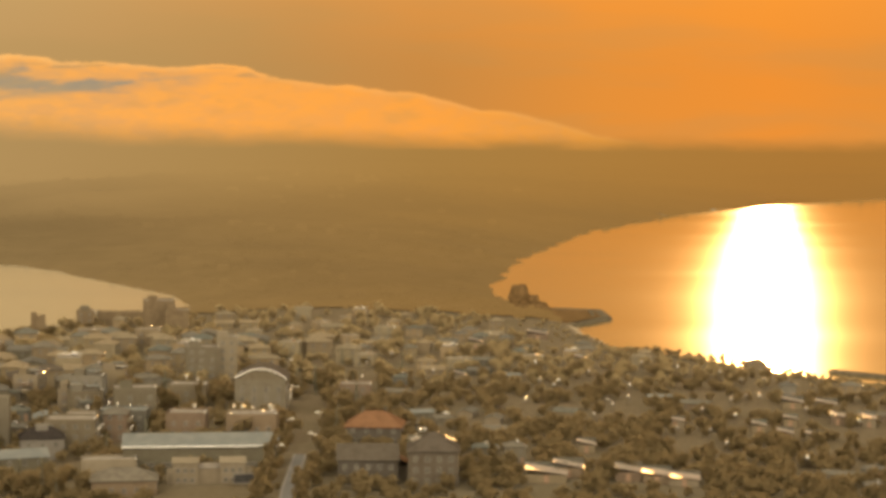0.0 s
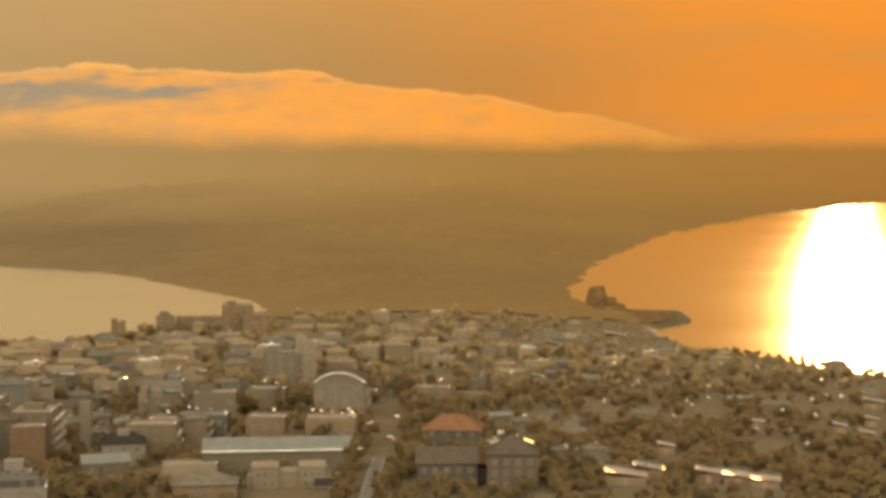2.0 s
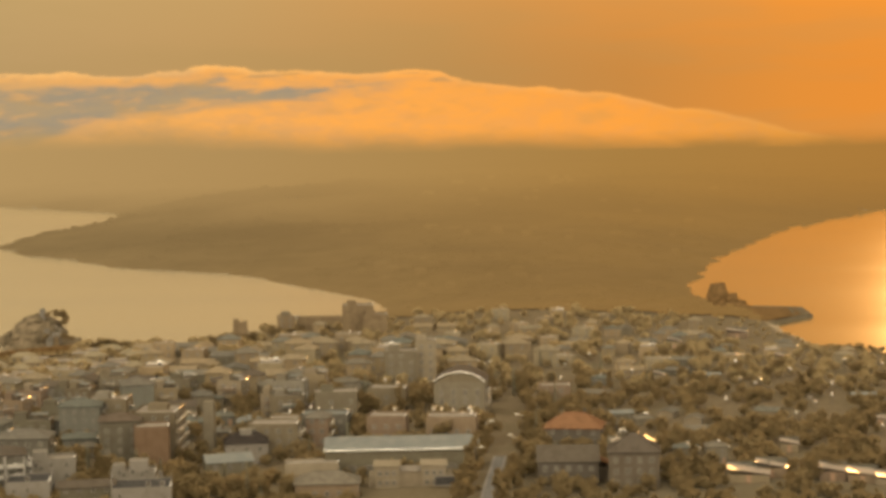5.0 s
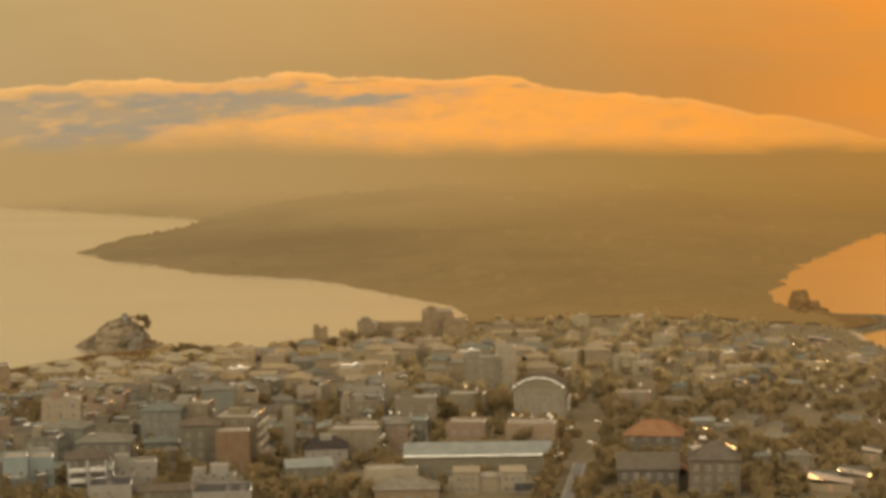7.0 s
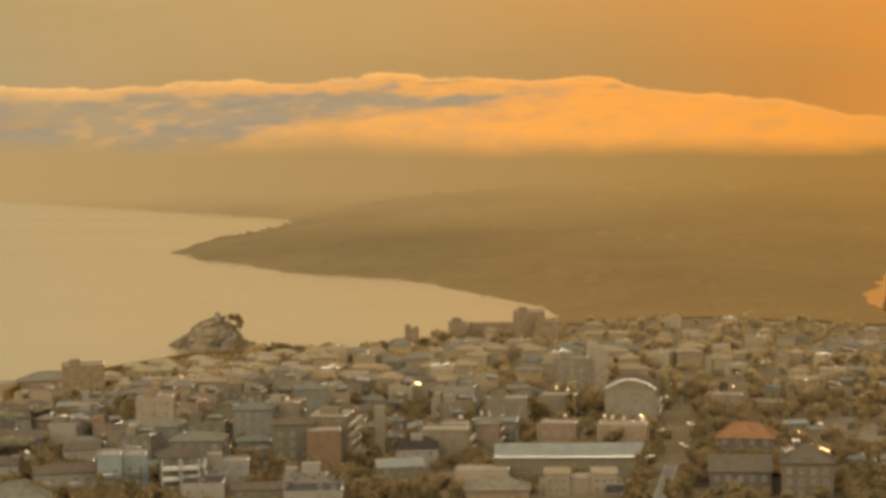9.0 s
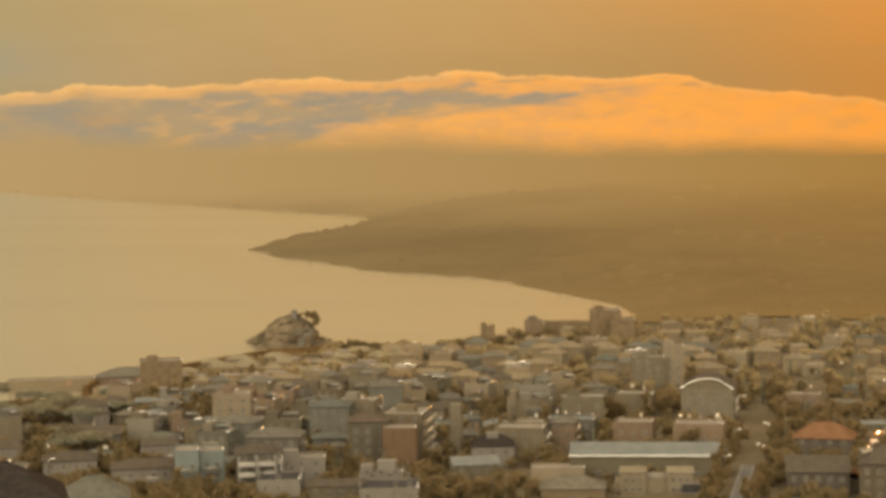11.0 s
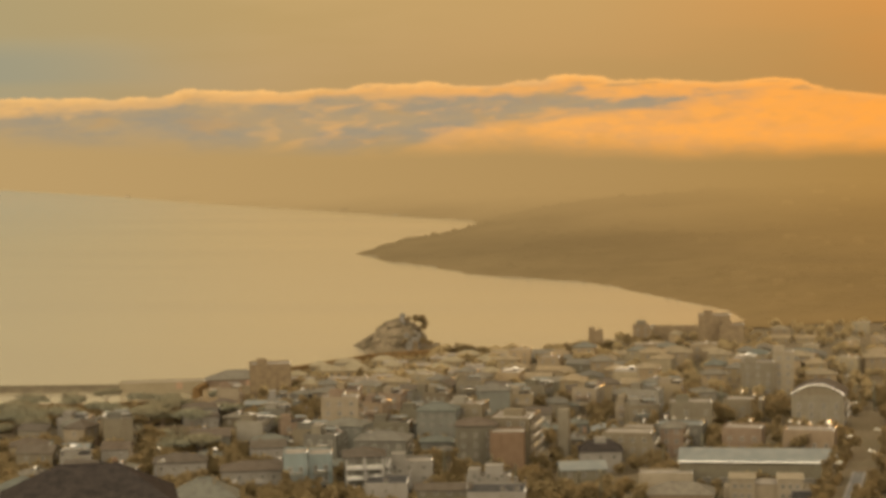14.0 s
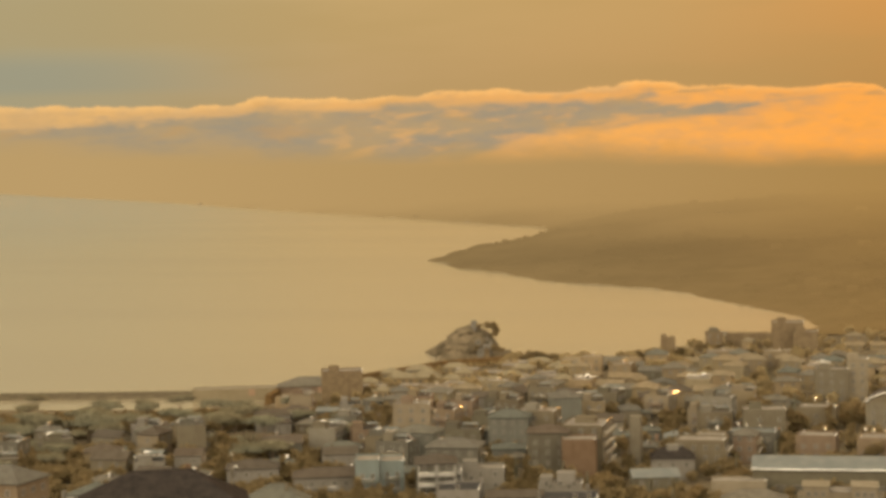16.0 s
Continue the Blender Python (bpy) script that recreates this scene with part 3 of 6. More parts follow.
def ring(w, h, pane):
    """A window frame in one piece: outer edge, front and reveal; faces -y."""
    g, t = Geo(), .1
    lv = [(w / 2, h / 2, 0), (w / 2, h / 2, -.09), (w / 2 - t, h / 2 - t, -.09), (w / 2 - t, h / 2 - t, -.03)]
    for x, z, y in lv:
        g.v += [(-x, y, -z), (x, y, -z), (x, y, z), (-x, y, z)]
    for k in range(3):
        for i in range(4):
            j = (i + 1) % 4
            g.f.append((4 * k + i, 4 * k + j, 4 * k + 4 + j, 4 * k + 4 + i))
            g.mi.append(0)
    if pane:
        g.f.append((12, 13, 14, 15))
        g.mi.append(1)
    return g


def window_mesh(w, h, dark=False):
    return kept(("win", w, h, dark), lambda: ring(w, h, False).mesh("window", M["dark_frame" if dark else "frame"]))


def pane_mesh(w, h):
    return kept(("pane", w, h), lambda: Geo().box(-w / 2 + .05, w / 2 - .05, -.035, 0, -h / 2 + .05, h / 2 - .05).mesh("pane", M["glass"]))


def small_window_mesh(w, h, dark=False):
    """The same for houses far off: frame and pane in one."""
    return kept(("swin", w, h, dark), lambda: ring(w, h, True).mesh("window", [M["dark_frame" if dark else "frame"], M["glass"]]))


def body_mesh(w, d, h, wall, parapet=0.0, plinth=3.0):
    def make():
        g = Geo()
        g.box(-w / 2, w / 2, -d / 2, d / 2, -plinth, h)
        if parapet:
            t = .25
            for x0, x1, y0, y1 in ((-w / 2, w / 2, -d / 2, -d / 2 + t), (-w / 2, w / 2, d / 2 - t, d / 2),
                                   (-w / 2, -w / 2 + t, -d / 2 + t, d / 2 - t), (w / 2 - t, w / 2, -d / 2 + t, d / 2 - t)):
                g.box(x0, x1, y0, y1, h, h + parapet)
        return g.mesh("wall", wall)
    return kept(("body", w, d, h, wall.name, parapet), make)


def hip_mesh(w, d, h, rise, mat, over=.5, cut=None):
    """A hipped roof with its eaves' edge; cut: how far the ridge stops short of each end."""
    def make():
        g = Geo()
        W2, D2 = w / 2 + over, d / 2 + over
        c = min(W2, D2) if cut is None else cut
        t = .22
        g.box(-W2, W2, -D2, D2, h, h + t)
        if W2 >= D2:
            a, b = (-W2 + c, 0, h + t + rise), (W2 - c, 0, h + t + rise)
        else:
            a, b = (0, -D2 + c, h + t + rise), (0, D2 - c, h + t + rise)
        p = [(-W2, -D2, h + t), (W2, -D2, h + t), (W2, D2, h + t), (-W2, D2, h + t)]
        if W2 >= D2:
            for q in ((p[0], p[1], b, a), (p[1], p[2], b), (p[2], p[3], a, b), (p[3], p[0], a)):
                g.face(q)
        else:
            for q in ((p[0], p[1], a), (p[1], p[2], b, a), (p[2], p[3], b), (p[3], p[0], a, b)):
                g.face(q)
        g.tube(a, b, .14, .14, 6)
        return g.mesh("roof", mat)
    return kept(("hip", w, d, h, rise, mat.name, cut), make)


def gable_mesh(w, d, h, rise, mat, over=.4, curved=0):
    """A gabled roof, ridge along x; curved: bows the slopes into a barrel."""
    def make():
        g = Geo()
        W2, D2, n = w / 2 + over, d / 2 + over, max(2, curved)
        prof = []
        for i in range(n + 1):
            u = -1 + 2 * i / n
            prof.append((u * D2, h + rise * ((1 - u * u) if curved else (1 - abs(u)))))
        t = .2
        for (y0, z0), (y1, z1) in zip(prof, prof[1:]):
            g.face([(-W2, y0, z0 + t), (W2, y0, z0 + t), (W2, y1, z1 + t), (-W2, y1, z1 + t)])
            g.face([(-W2, y1, z1), (W2, y1, z1), (W2, y0, z0), (-W2, y0, z0)])
            for s in (-1, 1):
                q = [(s * W2, y0, z0), (s * W2, y1, z1), (s * W2, y1, z1 + t), (s * W2, y0, z0 + t)]
                g.face(q if s > 0 else q[::-1])
        for y, z, s in ((-D2, h, 1), (D2, h, -1)):
            q = [(-W2, y, z), (W2, y, z), (W2, y, z + t), (-W2, y, z + t)]
            g.face(q if s > 0 else q[::-1])
        return g.mesh("roof", mat)
    return kept(("gable", w, d, h, rise, mat.name, curved), make)


def gable_end_mesh(d, h, rise, wall, curved=0):
    def make():
        g, n = Geo(), max(2, curved)
        top = [(u, h + rise * ((1 - u * u) if curved else (1 - abs(u)))) for u in [-1 + 2 * i / n for i in range(n + 1)]]
        g.face([(0, u * d / 2, z) for u, z in top])
        g.face([(-.25, u * d / 2, z) for u, z in top][::-1])
        return g.mesh("gable_wall", wall)
    return kept(("gend", d, h, rise, wall.name, curved), make)


def flat_mesh(w, d, h, mat):
    return kept(("flat", w, d, h, mat.name), lambda: Geo().box(-w / 2 + .26, w / 2 - .26, -d / 2 + .26, d / 2 - .26, h - .1, h + .12).mesh("roof", mat))


def balcony_mesh(w, deep, wall):
    """A balcony slab with a solid front and open sides; faces -y, its floor at 0."""
    def make():
        g = Geo()
        g.box(-w / 2, w / 2, -deep, 0, -.18, 0)
        g.box(-w / 2, w / 2, -deep, -deep + .12, 0, .95)
        for s in (-1, 1):
            g.box(s * w / 2 - .06 - s * .06, s * w / 2 + .06 - s * .06, -deep + .12, 0, 0, .95)
        return g.mesh("balcony", wall)
    return kept(("balc", w, deep, wall.name), make)


def rail_mesh(w, deep, r=.2):
    return kept(("rail", w, deep, r), lambda: Geo().tube((-w / 2, -deep + .05, 1.0), (w / 2, -deep + .05, 1.0), r, r, 12).mesh("handrail", M["rail"], True))


def chimney_mesh():
    return kept("chimney", lambda: Geo().box(-.35, .35, -.35, .35, -.6, 1.3).box(-.45, .45, -.45, .45, 1.3, 1.45).mesh("chimney", M["plaster_light"]))


def heater_mesh():
    """A solar water heater: steel tank lying along y above a tilted panel that faces +x."""
    def make():
        g = Geo()
        g.face([(.9, -1, .25), (.9, 1, .25), (-.8, 1, 1.25), (-.8, -1, 1.25)], 1)
        g.face([(-.8, -1, 1.2), (-.8, 1, 1.2), (.9, 1, .2), (.9, -1, .2)], 0)
        g.barrel((-.95, 0, 1.5), 1.1, .34)
        for y in (-.9, .9):
            g.tube((-.95, y, -.5), (-.95, y, 1.3), .04, .04, 4)
            g.tube((.85, y, -.5), (.85, y, .25), .04, .04, 4)
        return g.mesh("solar_heater", [M["rail"], M["glass"]], True)
    return kept("heater", make)


def gutter(o, w, d, h):
    """A steel eaves gutter on the sun side of a hipped roof, added for its glint."""
    part("gutter", kept(("gutter", w, d, h), lambda: Geo().tube((w / 2 + .55, -d / 2 - .3, h + .12), (w / 2 + .55, d / 2 + .3, h + .12), .14, .14, 10).mesh("gutter", M["rail"], True)), o, "shining steel gutter")


SIDES = {"s": (0, 0, -1), "e": (90, 1, 0), "n": (180, 0, 1), "w": (270, -1, 0)}


def windows(o, w, d, storeys, per, sides="senw", size=(1.25, 1.45), floor=3.0, first=0, full=False, dark=False, skip=0.0, rnd=None):
    """Rows of windows round a building. per: spacing in metres."""
    for sd in sides:
        turn, nx, ny = SIDES[sd]
        length = w if sd in "sn" else d
        n = max(1, int((length - 1.2) / per))
        for s in range(first, storeys):
            for i in range(n):
                if rnd and rnd.random() < skip:
                    continue
                u = (i + .5) / n * (length - .8) - (length - .8) / 2
                x, y = (u, ny * d / 2) if sd in "sn" else (nx * w / 2, u)
                at = pose(x, y, s * floor + 1.65, 0, 0, turn)
                if full:
                    wo = part("window", window_mesh(*size, dark), o, at=at)
                    part("pane", pane_mesh(*size), wo, "dark reflecting glass")
                else:
                    part("window", small_window_mesh(*size, dark), o, at=at)


def balconies(o, w, d, storeys, cols, side, wall, bw=2.6, deep=1.1, floor=3.0, first=1):
    turn, nx, ny = SIDES[side]
    length = w if side in "sn" else d
    for s in range(first, storeys):
        for i in range(cols):
            u = (i + .5) / cols * length - length / 2
            x, y = (u, ny * d / 2) if side in "sn" else (nx * w / 2, u)
            b = part("balcony", balcony_mesh(bw, deep, wall), o, at=pose(x, y, s * floor + .05, 0, 0, turn))
            part("handrail", rail_mesh(bw * (.8 if side == "e" else 1), deep, .22 if side == "e" else .05), b, "steel handrail")


def building(name, label, category, x, y, turn, w, d, h, wall, roof="flat", roofmat=None, rise=2.0, z=None, parapet=.6, group="", cut=None, curved=0):
    """A building's walls and roof; windows and the like are added by the caller."""
    o = thing(name, x, y, ground(x, y) if z is None else z, turn, label, category, group)
    part("wall", body_mesh(w, d, h, wall, parapet if roof == "flat" else 0), o)
    if roof == "flat":
        part("roof", flat_mesh(w, d, h, roofmat or M["concrete"]), o)
        # coping on the sun side only, added as a reflector for glints
        part("coping", kept(("coping", w, d, h, parapet), lambda: Geo().tube((w / 2 - .12, -d / 2, h + parapet + .08), (w / 2 - .12, d / 2, h + parapet + .08), .16, .16, 10).mesh("coping", M["rail"], True)), o, "shining metal coping")
    elif roof == "hip":
        part("roof", hip_mesh(w, d, h, rise, roofmat or M["tile"], cut=cut), o)
    else:
        part("roof", gable_mesh(w, d, h, rise, roofmat or M["tile"], curved=curved), o)
        for s in (-1, 1):
            part("gable_wall", gable_end_mesh(d, h, rise, wall, curved), o, at=pose(s * w / 2, 0, 0, 0, 0, 0 if s > 0 else 180))
    return o


def door(o, x, y, turn=0, w=1.1, h=2.1):
    me = kept(("door", w, h), lambda: Geo().box(-w / 2 - .1, w / 2 + .1, -.06, 0, 0, h + .1).box(-w / 2, w / 2, -.1, 0, 0, h).mesh("door", M["dark_frame"]))
    return part("door", me, o, "dark wooden door", pose(x, y, 0, 0, 0, turn))


TAKEN = []          # x, y, half width: places of the buildings set by hand


def taken(x, y, half):
    TAKEN.append((x, y, half))


# ---------------------------------------------------------------- buildings that can be told apart
def warehouse():
    w, d, h = 43.2, 15.0, 6.6
    o = building("warehouse", "long low depot with a pale ribbed sheet-metal roof", "warehouse", -68, 556, 6.2, w, d, h, M["plaster_grey"], "gable", M["metal_blue"], 2.6)
    for i in range(9):
        part("roof_rib", kept("wrib", lambda: Geo().box(-.12, .12, -7.9, 0, 0, .16).mesh("roof_rib", M["metal_blue"])), o,
             at=Matrix.Translation((-20 + i * 5, 0, h + 2.72)) @ pose(0, 0, 0, math.degrees(math.atan2(2.6, 7.9)), 0, 0))
    part("gutter", Geo().tube((-w / 2 - .4, -d / 2 - .5, h + .05), (w / 2 + .4, -d / 2 - .5, h + .05), .16, .16, 6).mesh("gutter", M["rail"]), o, "grey metal gutter")
    windows(o, w, d, 1, 4.5, "s", (2.6, 1.2), full=True)
    windows(o, w, d, 1, 4.5, "e", (2.0, 1.2))
    taken(-68, 556, 25)


def pavilion():
    """The school-like block in front of the depot: two raised wings beside a lower middle."""
    x, y = -63, 533
    z = ground(x, y)
    o = thing("school_building", x, y, z, 6.5, "cream flat-roofed building with two raised corner wings", "building")
    for sx in (-6.4, 6.4):
        part("wing", kept("pwing", lambda: Geo().box(-3.4, 3.4, -4.5, 4.5, -3, 5.6).box(-3.7, 3.7, -4.8, 4.8, 5.6, 5.95).mesh("wing", M["plaster_cream"])), o, at=pose(sx, 0, 0))
    part("middle_wall", Geo().box(-3, 3, -3.5, 3.5, -3, 4.2).mesh("middle_wall", M["plaster_warm"]), o)
    part("middle_roof", Geo().box(-3.2, 3.2, -3.8, 3.8, 4.2, 4.45).mesh("middle_roof", M["concrete"]), o)
    for sx in (-10.6, 10.8):
        part("side_wall", kept("pside", lambda: Geo().box(-.7, .7, -3.2, 3.2, -3, 3.3).mesh("side_wall", M["plaster_cream"])), o, at=pose(sx, 0, 0))
    for s in range(2):
        for u in (-8.3, -6.4, -4.5, 4.5, 6.4, 8.3):
            wo = part("window", window_mesh(1.2, 1.3), o, at=pose(u, -4.5, 1.2 + 2.6 * s))
            part("pane", pane_mesh(1.2, 1.3), wo, "dark reflecting glass")
    taken(x, y, 14)
    # framed hoarding beside it
    x, y = -51.5, 526
    o = thing("hoarding", x, y, ground(x, y), 5, "dark rectangular hoarding with a pale rim on posts", "sign board")
    part("board", Geo().box(-3.9, 3.9, -.08, .08, 1.0, 3.2).mesh("board", M["felt"]), o)
    g = Geo()
    for q in ((-4.2, 4.2, 3.2, 3.55), (-4.2, 4.2, .65, 1.0), (-4.2, -3.9, 1.0, 3.2), (3.9, 4.2, 1.0, 3.2)):
        g.box(q[0], q[1], -.14, .14, q[2], q[3])
    part("rim", g.mesh("rim", M["plaster_white"]), o, "pale painted rim")
    for sx in (-2.6, 2.6):
        part("post", kept("hpost", lambda: Geo().tube((0, 0, -1), (0, 0, 2.1), .1, .1, 6).mesh("post", M["rail"])), o, at=pose(sx, .3, 0))


def glint_flats():
    """The flats whose sun-side balconies catch the light."""
    o = building("apartment_block", "five-storey flats with a column of sunlit balconies", "apartment block", -145, 582, 3, 13, 18, 14.8, M["plaster_light"], "flat", M["concrete"])
    windows(o, 13, 18, 5, 3.0, "s", full=True)
    windows(o, 13, 18, 5, 3.0, "wn")
    windows(o, 13, 18, 5, 3.6, "e", (1.6, 1.9), full=True)
    balconies(o, 13, 18, 5, 5, "e", M["plaster_cream"], 1.7, 1.3)
    part("stair_tower", Geo().box(12.4, 15.6, 6, 10, -3, 16.0).mesh("stair_tower", M["plaster_light"]), o, "plain rendered stair tower")
    part("roof_hut", Geo().box(-3, 3, -2, 3, 14.8, 16.8).mesh("roof_hut", M["plaster_light"]), o)
    taken(-145, 582, 12)
    taken(-130, 590, 4)
    o = building("apartment_block", "brick-red four-storey flats with a blank side wall", "apartment block", -143, 565, 12, 10, 10, 12.6, M["brick_red"], "flat", M["concrete"])
    windows(o, 10, 10, 4, 3.6, "wn", full=True)
    o = building("apartment_block", "grey rendered four-storey flats with a blank gable", "apartment block", -154, 571, 12, 12, 11, 13.4, M["plaster_grey"], "hip", M["tile_dark"], 1.8)
    windows(o, 12, 11, 4, 3.2, "swn")
    taken(-152, 568, 12)


def white_house():
    o = building("house", "white house under a dark hipped roof with pale gable edges", "house", -117.5, 577, 14, 12.5, 9, 6.4, M["plaster_white"], "hip", M["slate"], 2.6, cut=3.4)
    windows(o, 12.5, 9, 2, 3.2, "se", full=True)
    windows(o, 12.5, 9, 2, 3.4, "wn")
    part("dormer", Geo().box(-1.8, 1.8, -1.5, 2, 7.4, 10.0).mesh("dormer", M["plaster_white"]), o)
    part("chimney", chimney_mesh(), o, at=pose(2.5, 1.5, 8.6))
    taken(-117.5, 577, 10)
    o = building("apartment_block", "pale three-storey flats with sunlit side windows", "apartment block", -111, 590, 2.5, 15, 11, 9.3, M["plaster_light"], "flat", M["concrete"])
    windows(o, 15, 11, 3, 3.0, "s", full=True)
    windows(o, 15, 11, 3, 3.0, "en")
    balconies(o, 15, 11, 3, 4, "e", M["plaster_cream"], 1.5, 1.2)
    taken(-111, 590, 10)
    o = building("apartment_block", "warm ochre flats with small balconies", "apartment block", -99.5, 602, 2, 7, 9, 8.6, M["plaster_warm"], "hip", M["tile"], 1.6)
    windows(o, 7, 9, 3, 2.6, "s", full=True)
    balconies(o, 7, 9, 3, 2, "e", M["plaster_cream"], 2.4, 1.1)
    taken(-99.5, 602, 7)


def hall():
    """The tall hall with a bowed bright roof."""
    o = building("assembly_hall", "tall hall with a bowed roof whose rim shines", "hall", -60.5, 664, 1, 17, 18, 10.8, M["plaster_light"], "flat", M["concrete"], parapet=.3)
    part("bowed_roof", gable_mesh(17, 17.5, 10.9, 3.6, M["tile_dark"], curved=10), o, "dark barrel roof", pose(0, 0, 0, 0, 0, 90))
    g = Geo()
    for i in range(12):
        u0, u1 = -1 + i / 6, -1 + (i + 1) / 6
        g.tube((u0 * 9.1, -8.9, 11.1 + 3.6 * (1 - u0 * u0)), (u1 * 9.1, -8.9, 11.1 + 3.6 * (1 - u1 * u1)), .17, .17, 8)
    part("roof_rim", g.mesh("roof_rim", M["rail"], True), o, "shining metal rim of the roof")
    part("front_wall", gable_end_mesh(17, 10.9, 3.5, M["plaster_light"], 10), o, at=pose(0, -8.6, 0, 0, 0, -90))
    windows(o, 17, 18, 3, 3.2, "s", (1.2, 2.0), full=True)
    windows(o, 17, 18, 3, 4.0, "ew")
    balconies(o, 17, 18, 3, 4, "e", M["plaster_cream"], 2.6, 1.1)
    taken(-59, 664, 15)


def grey_blocks():
    for x, y, w, d, h, wall, lab in ((-100, 640, 13.6, 11, 10.4, "plaster_grey", "blue-grey rendered block with few windows"),
                                     (-90, 737, 12, 12, 11.8, "plaster_light", "tall pale block above the lower roofs"),
                                     (-81, 742, 7.5, 11, 15.4, "plaster_cream", "narrow tall block with a sunlit edge"),
                                     (-131, 912, 14.2, 12, 15.2, "stone", "large plain block on the shore of the neck"),
                                     (-289, 750, 16.4, 12, 12.2, "stone", "dark square block on the quay road"),
                                     (-122, 905, 11, 10, 11.0, "stone", "flat-roofed shore block beside a taller one")):
        az0 = math.degrees(math.atan2(x, y))
        o = building("apartment_block", lab, "apartment block", x, y, -az0 + 2, w, d, h, M[wall], "flat", M["concrete"])
        n = max(2, round(h / 3.1))
        if wall != "stone":
            windows(o, w, d, n, 3.0, "s", full=y < 700, rnd=random.Random(int(x)), skip=.15)
        windows(o, w, d, n, 3.4, "e")
        part("roof_hut", kept(("hut", h, wall), lambda: Geo().box(-2, 2, -1.5, 2, h, h + 2.3).mesh("roof_hut", M[wall])), o, at=pose(-w * .2, 0, 0))
        taken(x, y, w / 2 + 2)


def near_flats():
    """The white and grey flats at the town's near edge, below the hill."""
    for x, y, turn, w, d, h, lab in ((-161, 504, 13, 11.5, 14, 6.4, "white flats with a dark felt roof behind a parapet"),
                                     (-131, 505, 13, 15.5, 14, 6.2, "white flats with a recessed dark roof terrace")):
        o = building("apartment_block", lab, "apartment block", x, y, turn, w, d, h, M["plaster_white"], "flat", M["felt"], parapet=.55, group="white flats")
        windows(o, w, d, 3, 3.4, "se", full=True, rnd=random.Random(3), skip=.3)
        windows(o, w, d, 3, 3.6, "nw")
        taken(x, y, w / 2 + 2)
    o = building("apartment_block", "low grey wing with a dark lean-to roof", "apartment block", -146, 506, 13, 15, 9, 5.2, M["plaster_grey"], "gable", M["tile_dark"], 1.3)
    windows(o, 15, 9, 2, 3.0, "s", full=True)
    taken(-146, 506, 9)
    o = building("apartment_block", "cream flats with rounded balconies under a hipped roof", "apartment block", -171, 514, 20, 11, 11, 11.6, M["plaster_light"], "hip", M["tile_dark"], 1.9)
    windows(o, 11, 11, 4, 2.7, "se", full=True)
    balconies(o, 11, 11, 4, 2, "s", M["plaster_bright"], 4.6, 1.7, 2.85)
    balconies(o, 11, 11, 4, 2, "e", M["plaster_bright"], 4.4, 1.5, 2.85)
    for sx in (-4.9, 0, 4.9):
        part("pillar", kept("fpillar", lambda: Geo().box(-.16, .16, -1.75, -1.45, -3, 11.5).mesh("pillar", M["plaster_bright"])), o, at=pose(sx, -5.5, 0))
    taken(-170, 514, 9)
    o = building("apartment_block", "white stepped block with roof terraces", "apartment block", -161, 524, 16, 13, 9, 8.6, M["plaster_white"], "flat", M["concrete"], parapet=.8)
    windows(o, 13, 9, 3, 3.2, "se")
    part("roof_hut", Geo().box(-5, -1, -2, 2.5, 8.6, 11.0).mesh("roof_hut", M["plaster_white"]), o)
    o = building("apartment_block", "white stepped block with a stair head on the roof", "apartment block", -137, 520, 12, 12, 8, 7.0, M["plaster_white"], "flat", M["concrete"], parapet=.8)
    windows(o, 12, 8, 3, 3.2, "se")
    part("roof_hut", Geo().box(-1, 4, -2, 2.5, 7.0, 10.2).mesh("roof_hut", M["plaster_white"]), o)
    part("roof_hut", Geo().box(-5.6, -2.2, -2, 2.5, 7.0, 9.2).mesh("roof_hut", M["plaster_white"]), o)
    taken(-137, 520, 9)
    for x, y, w, h in ((-191.0, 514, 6.6, 11.6), (-185.1, 518, 6.4, 10.9)):
        o = building("apartment_block", "grey-green flats with recessed balconies", "apartment block", x, y, 19, w, 11, h, M["plaster_teal"], "flat", M["concrete"], group="grey-green flats")
        windows(o, w, 11, 3, 2.6, "se", full=True)
        balconies(o, w, 11, 3, 1, "s", M["plaster_light"], 4.2, 1.4)
        taken(x, y, 7)
    o = building("house", "long white house under a dark hipped roof", "house", -203, 519, 21, 23, 11, 6.4, M["plaster_white"], "hip", M["tile_dark"], 1.9)
    windows(o, 23, 11, 2, 3.0, "se", full=True)
    balconies(o, 23, 11, 2, 3, "s", M["plaster_white"], 4.0, 1.3)
    taken(-203, 519, 12)
    o = building("house", "white two-storey house with a dark tiled roof", "house", -232, 528, 22, 15, 10, 6.2, M["plaster_white"], "hip", M["tile_dark"], 2.0)
    windows(o, 15, 10, 2, 3.0, "se", full=True)
    taken(-232, 528, 9)
    o = building("house", "pale house with a shallow grey sheet roof", "house", -117, 548, 20, 13, 9, 6.0, M["plaster_grey"], "gable", M["metal_blue"], 1.8)
    windows(o, 13, 9, 2, 3.0, "se", full=True)
    taken(-117, 548, 9)
    o = building("house", "house with a clay-tiled hipped roof", "house", -84, 520, 8, 17, 10, 4.2, M["plaster_warm"], "hip", M["tile"], 2.6)
    windows(o, 17, 10, 1, 3.0, "se", full=True)
    taken(-84, 520, 10)
    o = building("house", "cream house with low terrace walls", "house", -92, 543, 10, 15, 8, 5.2, M["plaster_cream"], "flat", M["concrete"])
    windows(o, 15, 8, 1, 3.0, "se", full=True)
    taken(-92, 543, 9)


